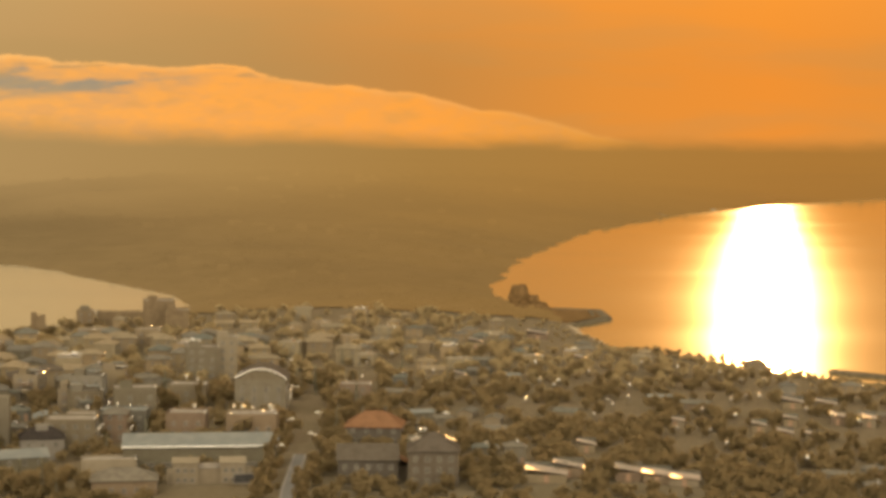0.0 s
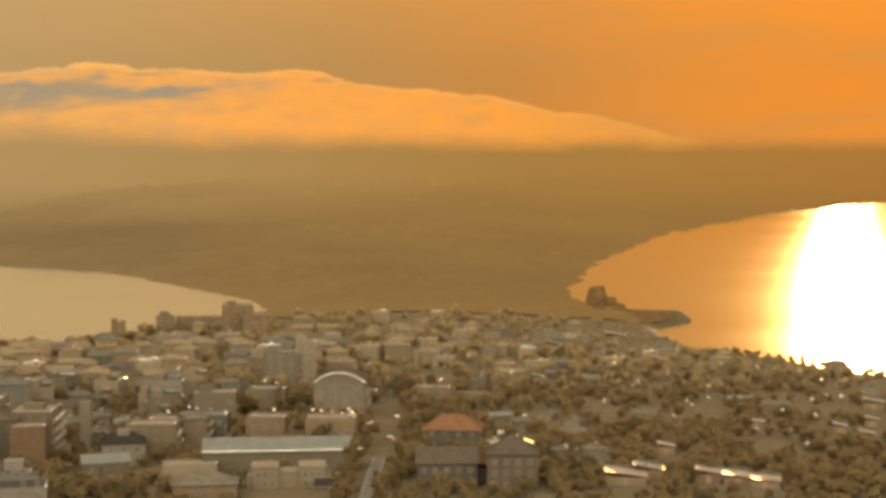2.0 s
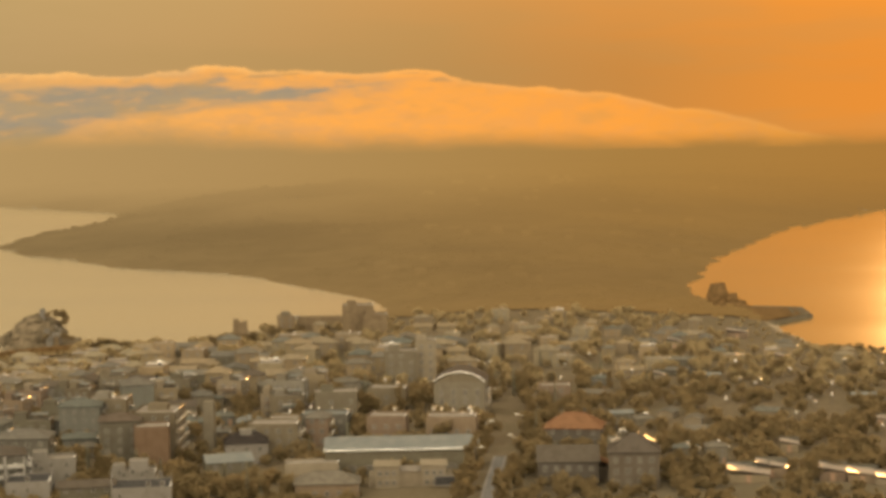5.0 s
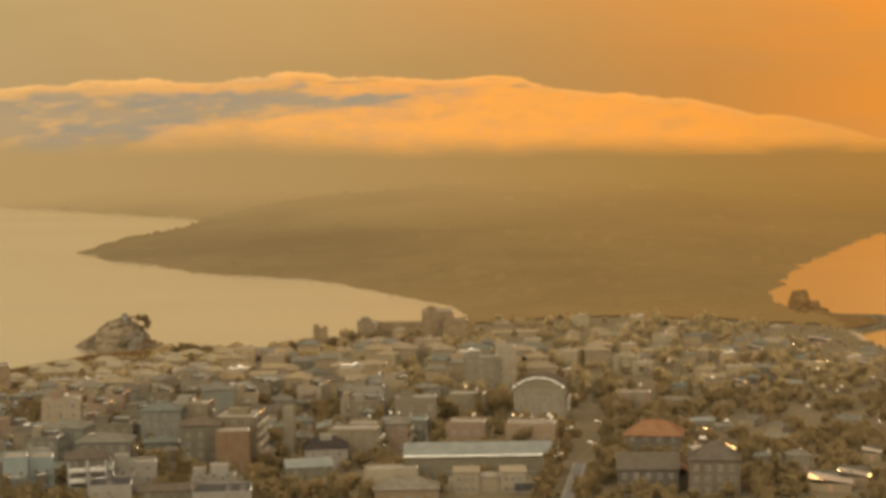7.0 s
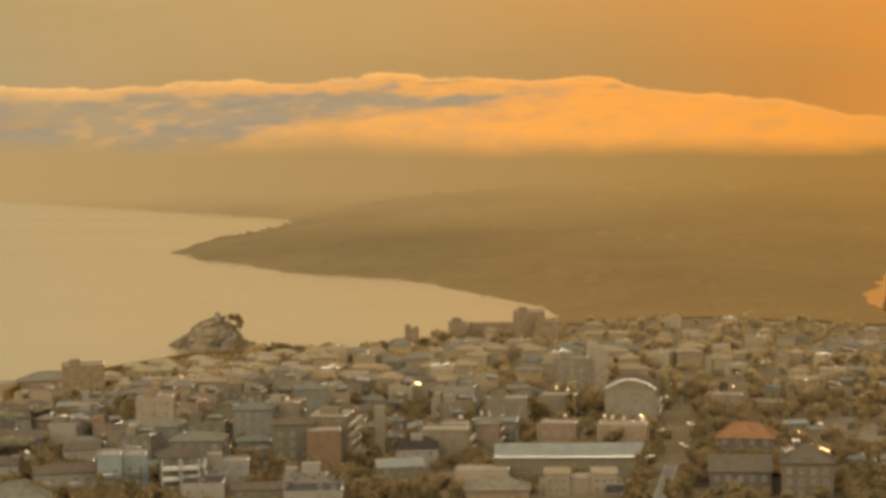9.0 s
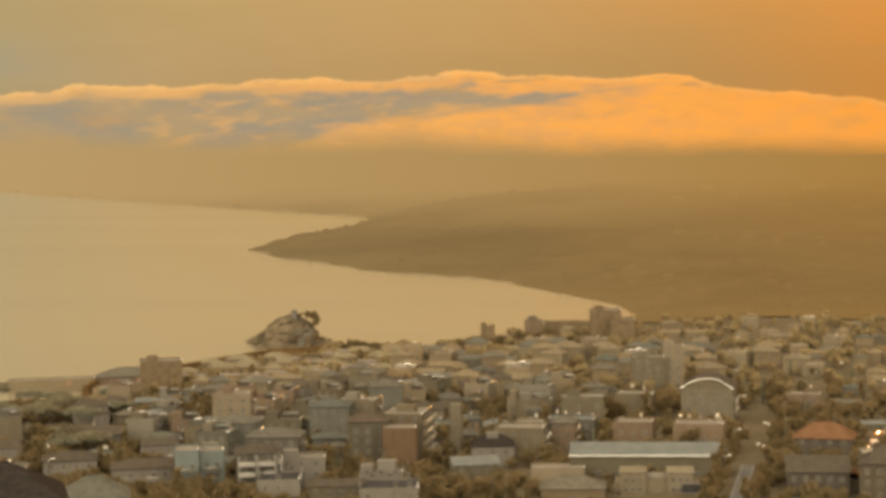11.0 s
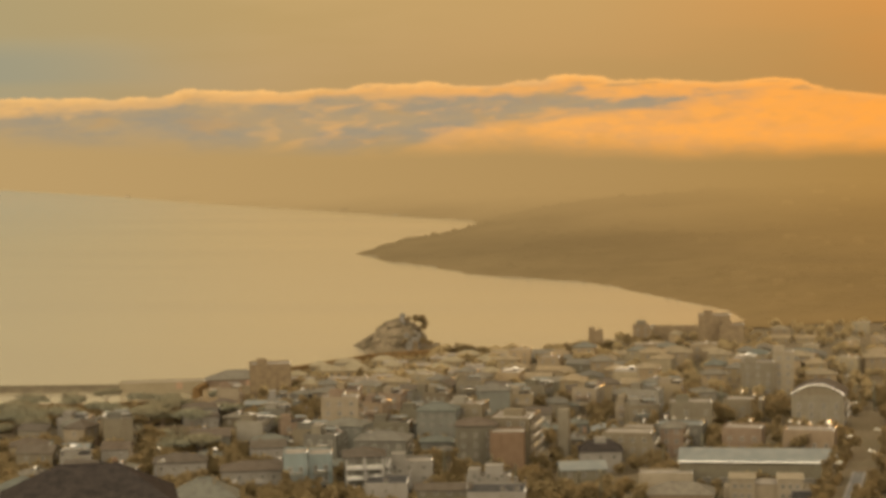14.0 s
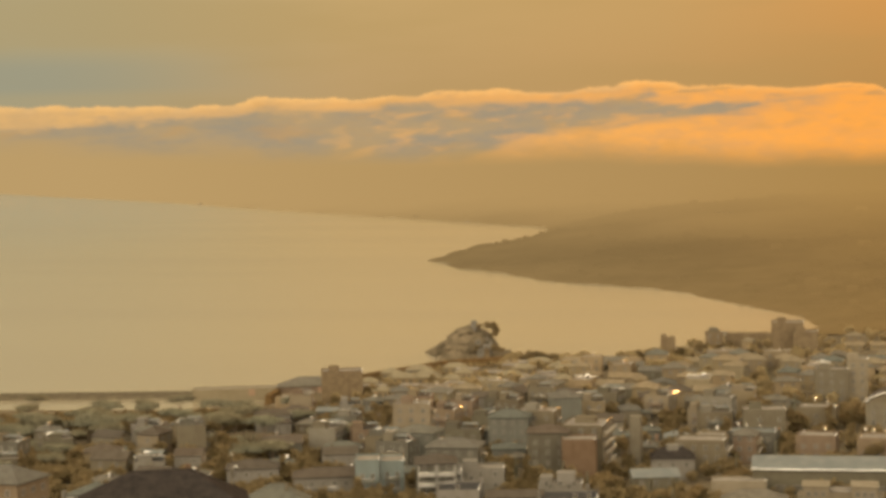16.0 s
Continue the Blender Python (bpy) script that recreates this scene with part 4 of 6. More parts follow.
def hill_houses():
    """Roofs on the slope below the camera."""
    z = 50.6
    o = building("house", "house on the slope under a broad near-black hipped roof", "house", -127, 256, 27, 24.5, 17, 7.2, M["plaster_warm"], "hip", M["slate"], 5.0, z=z, cut=8.2)
    windows(o, 24.5, 17, 2, 3.2, "se", full=True, first=0)
    part("chimney", kept("chim2", lambda: Geo().box(-.4, .4, -.4, .4, -1.5, 1.2).mesh("chimney", M["brick_red"])), o, at=pose(4, 2.2, 11.6))
    o = building("house", "house on the slope with a faded red hipped roof", "house", -166, 390, 22, 14, 12, 6.2, M["plaster_cream"], "hip", M["tile"], 4.0, z=26.0, cut=6.0)
    windows(o, 15, 12, 2, 3.0, "se", full=True)
    part("chimney", chimney_mesh(), o, at=pose(2.2, -1.8, 9.3))
    o = building("house", "house on the slope with a brown tiled roof", "house", -221, 372, -4, 13, 12, 9.6, M["plaster_warm"], "hip", M["tile"], 3.0, z=29.2, cut=6.0)
    windows(o, 13, 12, 3, 3.0, "se", full=True)
    # bright plaster and the white column put a sunlit wall into the colour
    o = building("house", "small tiled house beside a white column wall", "house", -204, 380, -4, 9, 9, 8.0, M["plaster_bright"], "hip", M["tile"], 2.2, z=27.0)
    windows(o, 9, 9, 2, 3.0, "se", full=True)
    part("white_column", Geo().box(-5.4, -4.6, -5.2, -4.4, -3, 9.0).mesh("white_column", M["plaster_white"]), o, "white column standing for a sunlit wall edge")


def sheds():
    """Low sheds with bright roofs among the trees."""
    for x, y, w, d, h in ((28.8, 532, 11.0, 8.5, 2.4), (35.2, 537, 8.0, 5, 3.0), (51.3, 534, 7.0, 7, 2.8), (58.9, 532, 7.5, 7.5, 2.4), (66.0, 529, 8.0, 7, 2.1), (122, 680, 11, 7, 2.6), (133, 677, 11, 7, 3.0), (131, 647, 7, 12, 3.0), (141, 645, 7, 12, 3.2),
                          (102, 628, 7, 6, 2.6), (108, 615, 8, 6, 2.4), (116, 609, 8, 6, 2.6), (57, 806, 7, 6, 3.2), (15, 860, 9, 6, 3.4), (7, 719, 6, 5, 4.5), (76, 636, 9, 6, 2.6), (45, 921, 15, 8, 2.6), (114, 639, 7, 5, 2.6), (43, 577, 5, 4, 2.6)):
        if y > 590:
            w, d = w * .62, d * .6
        z = ground(x, y)
        o = thing("shed", x, y, z, -math.degrees(math.atan2(x, y)), "low shed with a bright sloping sheet roof", "shed", "row of sheds")
        part("wall", Geo().box(-w / 2, w / 2, -d / 2, d / 2, -2, h - .2).mesh("wall", M["plaster_warm"]), o)
        g = Geo()
        slope = (.55 if x > 80 else .72) * max(-.3, min(.42, (.161 - x / math.hypot(x, y)) / .3)) + (.22 if x > 80 else 0)      # roofs pitched towards the evening sun
        q = max(-1.3, min(1.5, w * slope))
        g.face([(-w / 2 - .3, -d / 2 - .3, h + q), (w / 2 + .3, -d / 2 - .3, h), (w / 2 + .3, d / 2 + .3, h + .1), (-w / 2 - .3, d / 2 + .3, h + q + .1)])
        g.face([(-w / 2 - .3, d / 2 + .3, h + q - .05), (w / 2 + .3, d / 2 + .3, h - .05), (w / 2 + .3, -d / 2 - .3, h - .15), (-w / 2 - .3, -d / 2 - .3, h + q - .15)])
        part("roof", g.mesh("roof", M["metal_bright"]), o, "bright corrugated metal roof")
        part("ridge_board", Geo().box(-w / 2 - .3, w / 2 + .3, d / 2 + .31, d / 2 + .5, h - 1.0, h + max(q, 0) + .4).mesh("ridge_board", M["tile"]), o, "brown tiled ridge")
        door(o, 0, -d / 2)
        taken(x, y, w / 2 + 1)


def tiled_houses():
    o = building("house", "large house with a clay-tiled hipped roof lit by the sun", "house", -20, 597, -4, 17, 13, 5.6, M["plaster_dark"], "hip", M["tile_lit"], 4.0, cut=6.0)
    windows(o, 17, 13, 2, 3.2, "se", full=True)
    part("chimney", chimney_mesh(), o, at=pose(3, 1, 9.4))
    taken(-20, 597, 12)
    o = building("house", "grey house with a dark roof and a tiled lean-to", "house", -20, 537, 3, 16.5, 15, 6.4, M["plaster_dark"], "gable", M["tile_dark"], 3.4)
    windows(o, 16.5, 15, 2, 3.0, "se", full=True)
    part("lean_to", Geo().box(8.3, 11.8, -4, 4, -3, 4.4).mesh("lean_to", M["plaster_dark"]), o)
    g = Geo()
    g.face([(8.3, -4.4, 6.6), (12.2, -4.4, 4.3), (12.2, 4.4, 4.3), (8.3, 4.4, 6.6)])
    g.face([(8.3, 4.4, 6.4), (12.2, 4.4, 4.1), (12.2, -4.4, 4.1), (8.3, -4.4, 6.4)])
    part("lean_to_roof", g.mesh("lean_to_roof", M["tile_lit"]), o, "clay tiles in a painted sunlit orange")
    taken(-20, 535, 13)
    o = building("house", "grey house with a stepped gable and pale ridge tiles", "house", -2, 530, 1, 13.5, 11, 9.6, M["plaster_dark"], "hip", M["tile_dark"], 4.4, cut=6.5)
    windows(o, 13.5, 11, 3, 3.0, "se", full=True)
    for sx in (-4.6, 4.6):
        part("roof_edge", kept("redge", lambda: Geo().box(-1.3, 1.3, -.5, .5, 0, .5).mesh("roof_edge", M["metal_bright"])), o, "shining metal flashing", pose(sx, -1, 12.2, 0, 20 * (1 if sx > 0 else -1), 0))
    taken(-2, 530, 10)


def shore_ruins():
    """Old towers and walls on the two shores of the neck."""
    def tower_mesh(name, r, h, n, seed, lean=.0):
        g, rn = Geo(), random.Random(seed)
        levels = 7
        rings = []
        for k in range(levels + 1):
            z = -2 + (h + 2) * k / levels
            sh = 1 - .10 * (k / levels) - lean * max(0, k / levels - .6)
            rings.append([(r * sh * (1 + rn.uniform(-.10, .10)) * math.cos(2 * math.pi * i / n), r * .8 * sh * (1 + rn.uniform(-.1, .1)) * math.sin(2 * math.pi * i / n),
                           z + (rn.uniform(-.9, .5) if k == levels else 0)) for i in range(n)])
        for a, b in zip(rings, rings[1:]):
            for i in range(n):
                j = (i + 1) % n
                g.face([a[i], a[j], b[j], b[i]])
        g.face(rings[-1])
        return g.mesh(name, M["ruin"])
    o = thing("ruined_tower", 43, 1086, ground(43, 1086) - 2.4, 0, "weathered stone tower stump with tumbled walls beside it", "ruined tower")
    part("tower", tower_mesh("tower", 6.4, 14.6, 14, 5, .8), o)
    part("wall_stub", tower_mesh("wall_stub", 4.6, 8.6, 10, 6, .6), o, at=pose(7, 0, 0))
    part("wall_stub", tower_mesh("wall_stub", 3.0, 5.2, 9, 7, .2), o, at=pose(12.6, 0, 0))
    part("mound", tower_mesh("mound", 17, 4.4, 16, 8, .7), o, at=pose(2, -4, 0))
    taken(45, 1086, 18)
    taken(-188, 917, 12)
    taken(75, 1060, 10)
    o = thing("ruined_tower", -188, 917, ground(-188, 917), 12, "square stone watchtower with a notched top", "ruined tower")
    part("tower", Geo().box(-3.6, 3.6, -3, 3, -2, 10.2, 0, .3).mesh("tower", M["stone"]), o)
    part("battlement", Geo().box(-3.3, -.6, -2.7, 2.7, 10.2, 12.0).mesh("battlement", M["stone"]), o)
    part("battlement", Geo().box(1.2, 3.3, -2.7, 2.7, 10.2, 11.0).mesh("battlement", M["stone"]), o)
    part("mound", tower_mesh("mound", 14, 4.2, 16, 11, .6), o, at=pose(0, -2, 0))
    o = building("house", "shore house with a roof hut above the trees", "house", -172, 950, 10, 8.5, 8, 9.0, M["stone"], "flat", M["concrete"])
    windows(o, 8.5, 8, 3, 2.8, "se")
    part("roof_hut", Geo().box(-2.4, 2.0, -2, 2, 9, 11.6).mesh("roof_hut", M["plaster_light"]), o)
    taken(-172, 950, 7)
    o = thing("town_wall", -155, 962, ground(-155, 962), 7, "long low stretch of old stone town wall", "wall")
    part("wall", Geo().box(-13, 13, -1.2, 1.2, -2, 7.0).mesh("wall", M["stone"]), o)
    for i in range(10):
        part("merlon", kept("merlon", lambda: Geo().box(-.7, .7, -1.2, 1.2, 7.0, 7.7).mesh("merlon", M["stone"])), o, at=pose(-11.7 + i * 2.6, 0, 0))


def castle_rock():
    """The rocky islet joined to the shore: a steep seaward face, ledges, walls and a stair towards the land."""
    n, k = 84, 22
    g, rings = Geo(), []
    for j in range(k + 1):
        f = j / k
        ring = []
        for i in range(n):
            w = 2 * math.pi * i / n
            c, sn = math.cos(w), math.sin(w)
            spread = 1 - f ** 1.5                                      # from the waterline to the crown
            reach = 1 + .10 * math.sin(3 * w + 1) + .06 * math.sin(7 * w)
            x, y = 17.0 * spread * reach * c, 15 * spread * reach * sn
            z = 16.4 * (1 - spread ** 2.6) * (1 - .34 * max(0, -c) ** 2 * (1 - f) - .50 * max(0, c) ** 1.5 * (1 - f)) - 2.5 * (1 - f) ** 6
            rough = noise.fractal(Vector((x * .16 + 4, y * .16, z * .20)), .6, 2.1, 4)
            ledge = .9 * math.sin(z * 1.5 + x * .22 + 2 * rough)
            push = (1.5 * rough + .45 * ledge) * min(1, 4 * f + .3) * min(1, 6 * (1 - f))
            ring.append((x + 1.6 * f + push * c, y + push * sn, z + .8 * rough * f * (1 - f) * 3))
        rings.append(ring)
    for a, b in zip(rings, rings[1:]):
        for i in range(n):
            j = (i + 1) % n
            g.face([a[i], a[j], b[j], b[i]])
    o = thing("castle_rock", -293, 936, 0, 15, "rocky islet with a steep seaward face joined to the shore", "rock")
    part("rock", g.mesh("rock", M["cliff"]), o)
    part("tip", Geo().tube((-24, 30, -.8), (-8, 8, 2.8), .5, 7.0, 11).mesh("tip", M["cliff"]), o)
    for x, y, z, w, h in ((6.5, -11.5, 3.0, 3.2, 3.4), (9.4, -9.2, 5.2, 3.0, 3.0), (5.4, -9.0, 7.6, 2.6, 2.6), (9.0, -5.0, 9.0, 2.6, 2.4)):
        part("terrace_wall", Geo().box(x - w / 2, x + w / 2, y - .8, y + 2.5, z - 2.5, z + h - .6).mesh("terrace_wall", M["plaster_white"]), o, "weathered white terrace wall")
        part("terrace_window", Geo().box(x - .5, x + .5, y - .86, y - .8, z + .6, z + 1.8).mesh("terrace_window", M["glass"]), o, "dark window")
    part("low_shelf", Geo().box(8, 24, -12, 6, -3, 3.4, 0, 2.6).mesh("low_shelf", M["cliff"]), o)
    part("wall", Geo().box(11.0, 12.2, -10.5, -7.5, 2, 9.6).mesh("wall", M["plaster_white"]), o, "sunlit white retaining wall")
    part("stair", Geo().box(8.6, 11.0, -12.8, -9, 1, 5.8).mesh("stair", M["stone"]), o)
    o = building("watch_house", "small white watch house on the islet's crown", "house", -289, 934, 15, 2.6, 2.6, 2.6, M["plaster_white"], "hip", M["tile"], 1.0, z=15.4)
    windows(o, 2.6, 2.6, 1, 1.6, "se", (.8, 1.0))
    taken(-287, 926, 24)
    taken(-300, 880, 20)


def harbour_works():
    # north mole: a raised apron with parapets
    o = thing("mole", 74, 1060, 0, 0, "angular stone mole closing a small boat basin", "mole")
    def bank(name, p, q, w, h, mat):
        p, q = Vector(p), Vector(q)
        d = (q - p).normalized()
        s = Vector((-d.y, d.x)) * w / 2
        g = Geo()
        c = [p + s, p - s, q - s, q + s]
        lo = [p + s * 1.8, p - s * 1.8, q - s * 1.8 + d * 2, q + s * 1.8 + d * 2]
        g.face([(*v, h) for v in c])
        for i in range(4):
            j = (i + 1) % 4
            g.face([(*lo[i], -3), (*lo[j], -3), (*c[j], h), (*c[i], h)])
        return g.mesh(name, mat)
    part("arm", bank("arm", (-24, 28), (11, 18), 5, 1.9, M["rubble"]), o)
    part("arm", bank("arm", (11, 19), (13, -14), 5, 1.9, M["rubble"]), o)
    part("arm", bank("arm", (14, -15), (-6, -48), 5, 1.7, M["rubble"]), o)
    g = Geo()
    for lo, hi in ((-3, 1.7),):
        q = [(-40, 28), (-30, -46), (-4, -46), (12, -14), (10, 17), (-22, 27)]
        g.face([(*v, hi) for v in q])
        for i in range(6):
            j = (i + 1) % 6
            g.face([(*q[i], lo), (*q[j], lo), (*q[j], hi), (*q[i], hi)])
    part("apron", g.mesh("apron", M["ruin"]), o, "bare earth apron")
    part("parapet", Geo().box(6.0, 7.2, -12, 14, 1, 2.5).mesh("parapet", M["plaster_grey"]), o, "pale concrete parapet")
    # south breakwater
    o = thing("breakwater", -380, 772, 0, 0, "long rubble breakwater with a flat concrete crest", "breakwater")
    part("arm", bank("arm", (48, 14), (-72, -14), 7, 1.9, M["rubble"]), o)
    part("arm", bank("arm", (-72, -14), (-240, -70), 7, 1.9, M["rubble"]), o)
    part("crest", bank("crest", (46, 13.6), (-72, -14), 2.6, 2.5, M["rubble"]), o, "flat concrete crest")
    part("beacon", Geo().tube((-88, -19, 2), (-88, -19, 7), .5, .35, 8).mesh("beacon", M["plaster_white"]), o, "small white beacon")
    o = thing("sea_wall", -330, 797, 0, 0, "weathered stone sea wall along the shore road", "wall")
    for p, q in (((6, -42), (-2, 0)), ((-2, 0), (21, 33)), ((21, 33), (41, 87)), ((41, 87), (69, 112))):
        part("wall_section", bank("wall_section", p, q, 2.4, 4.6, M["ruin"]), o)
    # shore sheds by the quay
    for x, y, w, d, h, wall in ((-346, 771, 36, 8, 2.6, "plaster_pale"), (-317, 783, 26, 9, 3.2, "plaster_warm")):
        o = building("quay_shed", "long weathered quay building with a low roof", "shed", x, y, 22, w, d, h, M[wall], "hip" if h > 3 else "flat", M["tile"] if h > 3 else M["concrete"], 3.4, group="quay buildings", z=2.2, cut=9.0)
        windows(o, w, d, 1, 3.2, "e")
        door(o, w * .2, -d / 2, w=2.4, h=2.6)
        taken(x, y, w / 2)
    # east breakwater with the strip of water inside it
    o = thing("breakwater", 200, 800, 0, 0, "dark rubble breakwater beyond the northern shore", "breakwater")
    part("arm", bank("arm", (-34, 36), (40, -28), 4, 1.2, M["rubble"]), o)


def glinting_roofs():
    """Steel tanks added as reflectors; they catch the low sun on the roofs behind the depot."""
    tank = kept("tank", lambda: Geo().barrel((0, 0, .6), 1.0, .30).tube((0, -.6, -.2), (0, -.6, .4), .05, .05, 5).tube((0, .6, -.2), (0, .6, .4), .05, .05, 5).mesh("roof_tank", M["rail"], True))
    for x, y, w, d, h, wall, spots in (
            (-57, 594, 15, 11, 8.6, "plaster_warm", [(-6.5, -5), (-4.6, -2.5), (-2.2, 0), (0.2, 1.5), (2.4, .5), (4.4, -1), (6, -3), (6.6, -5)]),
            (-100, 620, 15, 11, 6.4, "plaster_light", [(-6.4, -4.8), (-3.5, -3), (-1, -1), (2, 1), (5.6, 2.6)]),
            (-112, 611, 9, 10, 7.0, "plaster_warm", [(-3, -4), (3, -1)]),
            (-78, 604, 12, 10, 7.4, "plaster_warm", [(-4, 0), (3.5, -4)]),
            (-4, 560, 11, 9, 7.0, "plaster_grey", [(-3, 0), (-1, 1), (4, -3)]),
            (-86, 668, 13, 10, 7.2, "plaster_light", [(-4, -2), (0, 0), (4.5, -3)]),
            (-30, 690, 11, 9, 6.0, "plaster_warm", [(-3, -2), (3, 0)])):
        o = building("workshop", "flat-roofed workshop with small shining tanks on its roof", "workshop", x, y, 0, w, d, h, M[wall], "flat", M["metal_blue"] if x == -100 else M["concrete"], group="workshops")
        windows(o, w, d, max(1, int(h / 3)), 3.4, "s", full=y < 620)
        for i, (u, v) in enumerate(spots):
            part("roof_tank", tank, o, "shining steel tank added for its glint", pose(u + math.sin(i * 5.3), v, h + .6 + .45 * (i * 7 % 4), 0, 0, 4.0 * math.sin(i * 2.1) + 2) @ Matrix.Scale(.8 + .2 * (i * 3 % 4), 4))
        taken(x, y, w / 2 + 1)
    for i in range(11):
        SHRUBS.append((-91 + i * 4.3, 545.5 - .11 * i * 4.3, .40 + .05 * (i % 4) + (.42 if i in (5, 6) else .2 if i == 7 else 0)))


SHRUBS = []
# where sparkles are wanted; the tanks set there are made up
GLINT_SPOTS = [(100, 677), (106, 682), (111, 683), (120, 730), (111, 726), (58, 664), (57, 673), (65, 680), (68, 709), (37, 772), (43, 718), (41, 712), (36, 720), (29, 672),
         (56, 747), (87, 653), (84, 611), (85, 583), (42, 585), (74, 614), (105, 561), (79, 774), (92, 763), (106, 749), (-67, 884), (-29, 766), (-20, 794), (-3, 742),
         (-5, 601), (-272, 599), (-296, 652), (-240, 658), (-316, 553), (122, 655), (128, 640), (96, 640), (134, 628), (50, 640), (20, 700)]


def glint_tanks():
    """Small steel tanks on stands, added in yards and gardens as reflectors; they catch the low sun."""
    rn = random.Random(8)
    leg = Geo().tube((0, 0, -4.5), (0, 0, .1), .06, .06, 5).mesh("leg", M["rail"])
    for x, y in GLINT_SPOTS:
        r, n = rn.uniform(.38, .62), rn.uniform(.9, 1.6)
        o = thing("water_tank", x, y, 11.6 + rn.uniform(-.4, .4), rn.uniform(-3, 5), "small shining steel tank on four legs, added for its glint", "water tank", "water tanks")
        part("tank", Geo().barrel((0, 0, r), n, r * .8).mesh("tank", M["rail"], True), o, "shining cylindrical steel tank")
        part("platform", Geo().box(-r - .15, r + .15, -n, n, -.1, .02).mesh("platform", M["concrete"]), o)
        for sx in (-1, 1):
            for sy in (-1, 1):
                part("leg", leg, o, at=pose(sx * r, sy * (n - .15), 0))
        taken(x, y, 1.5)


def street():
    pts = [(-38, 470), (-40.5, 520), (-41, 572)]
    g, gk = Geo(), [Geo(), Geo()]
    for (x0, y0), (x1, y1) in zip(pts, pts[1:]):
        n = 6
        for i in range(n):
            a, b = i / n, (i + 1) / n
            q = [(x0 + (x1 - x0) * t, y0 + (y1 - y0) * t) for t in (a, b)]
            zs = [ground(*p) + .25 for p in q]
            g.face([(q[0][0] - 1.3, q[0][1], zs[0]), (q[0][0] + 1.3, q[0][1], zs[0]), (q[1][0] + 1.3, q[1][1], zs[1]), (q[1][0] - 1.3, q[1][1], zs[1])])
            for s, kk in zip((-1, 1), gk):
                e = [(q[0][0] + s * 1.3, q[0][0] + s * 2.0), (q[1][0] + s * 1.3, q[1][0] + s * 2.0)]
                lo, hi = (0, 1) if s > 0 else (1, 0)
                kk.face([(e[0][lo], q[0][1], zs[0] + .15), (e[0][hi], q[0][1], zs[0] + .15), (e[1][hi], q[1][1], zs[1] + .15), (e[1][lo], q[1][1], zs[1] + .15)])
                kk.face([(e[0][0], q[0][1], zs[0]), (e[0][0], q[0][1], zs[0] + .15), (e[1][0], q[1][1], zs[1] + .15), (e[1][0], q[1][1], zs[1])])
    tagged(new("road", g.mesh("road", M["asphalt"])), "straight asphalt street running down the town", "road", kind="structure")
    for kk in gk:
        tagged(new("pavement", kk.mesh("pavement", M["paving"])), "worn paved footway with a kerb", "pavement", kind="structure")
    me_p = Geo().tube((0, 0, -.5), (0, 0, 8), .11, .07, 6).mesh("post", M["rail"])
    me_a = Geo().tube((0, 0, 7.9), (1.6, 0, 8.5), .05, .05, 5).mesh("arm", M["rail"])
    me_h = Geo().box(1.3, 2.2, -.16, .16, 8.42, 8.58).mesh("lamp_head", M["lamp_glass"])
    for x, y, t in ((-45.5, 540, 0), (-35.5, 560, 180), (-46, 585, 0), (-36, 600, 180), (-50, 660, 0), (-232, 512, 40), (-58, 735, 0)):
        o = thing("street_lamp", x, y, ground(x, y) + .2, t, "tall steel street lamp with a bent arm", "street lamp", "street lamps")
        part("post", me_p, o)
        part("arm", me_a, o)
        part("lamp_head", me_h, o, "pale glass lamp head")
    o = thing("mast", -231, 511, ground(-231, 511), 0, "slender lattice mast with a lamp on top", "mast")
    part("pole", Geo().tube((0, 0, -1), (0, 0, 15), .28, .12, 6).mesh("pole", M["rail"]), o)
    part("platform", Geo().box(-.8, .8, -.8, .8, 12.4, 12.6).mesh("platform", M["rail"]), o)


for make in (warehouse, pavilion, glint_flats, white_house, hall, grey_blocks, near_flats, hill_houses, sheds, tiled_houses, shore_ruins, castle_rock, harbour_works, glinting_roofs, glint_tanks, street):
    make()

# ---------------------------------------------------------------- the other houses of the town
rnd = random.Random(21)


def low_house(x, y, turn, w, d, storeys, wall, roofmat, rise, extra):
    o = building("house", "small rendered house with a hipped tile roof", "house", x, y, turn, w, d, storeys * 2.9 + .3, M[wall], "hip", M[roofmat], rise, group="houses of the town")
    windows(o, w, d, storeys, 3.6, "se", (1.2, 1.35), 2.9)
    windows(o, w, d, storeys, 5.0, "w", (1.2, 1.35), 2.9)
    gutter(o, w, d, storeys * 2.9 + .3)
    if extra:
        part("chimney", chimney_mesh(), o, at=pose(w * .18, 0, storeys * 2.9 + rise * .7))
    door(o, w * .3, -d / 2)
    if extra:
        part("solar_heater", heater_mesh(), o, "steel tank on a tilted panel", pose(w * .2, -d * .2, storeys * 2.9 + rise * .55))
    return o


def gabled_house(x, y, turn, w, d, storeys, wall, roofmat, rise):
    o = building("house", "rendered house under a gabled roof", "house", x, y, turn, w, d, storeys * 2.9 + .2, M[wall], "gable", M[roofmat], rise, group="houses of the town")
    windows(o, w, d, storeys, 3.6, "se", (1.2, 1.35), 2.9)
    part("chimney", chimney_mesh(), o, at=pose(-w * .22, .8, storeys * 2.9 + rise * .7))
    return o


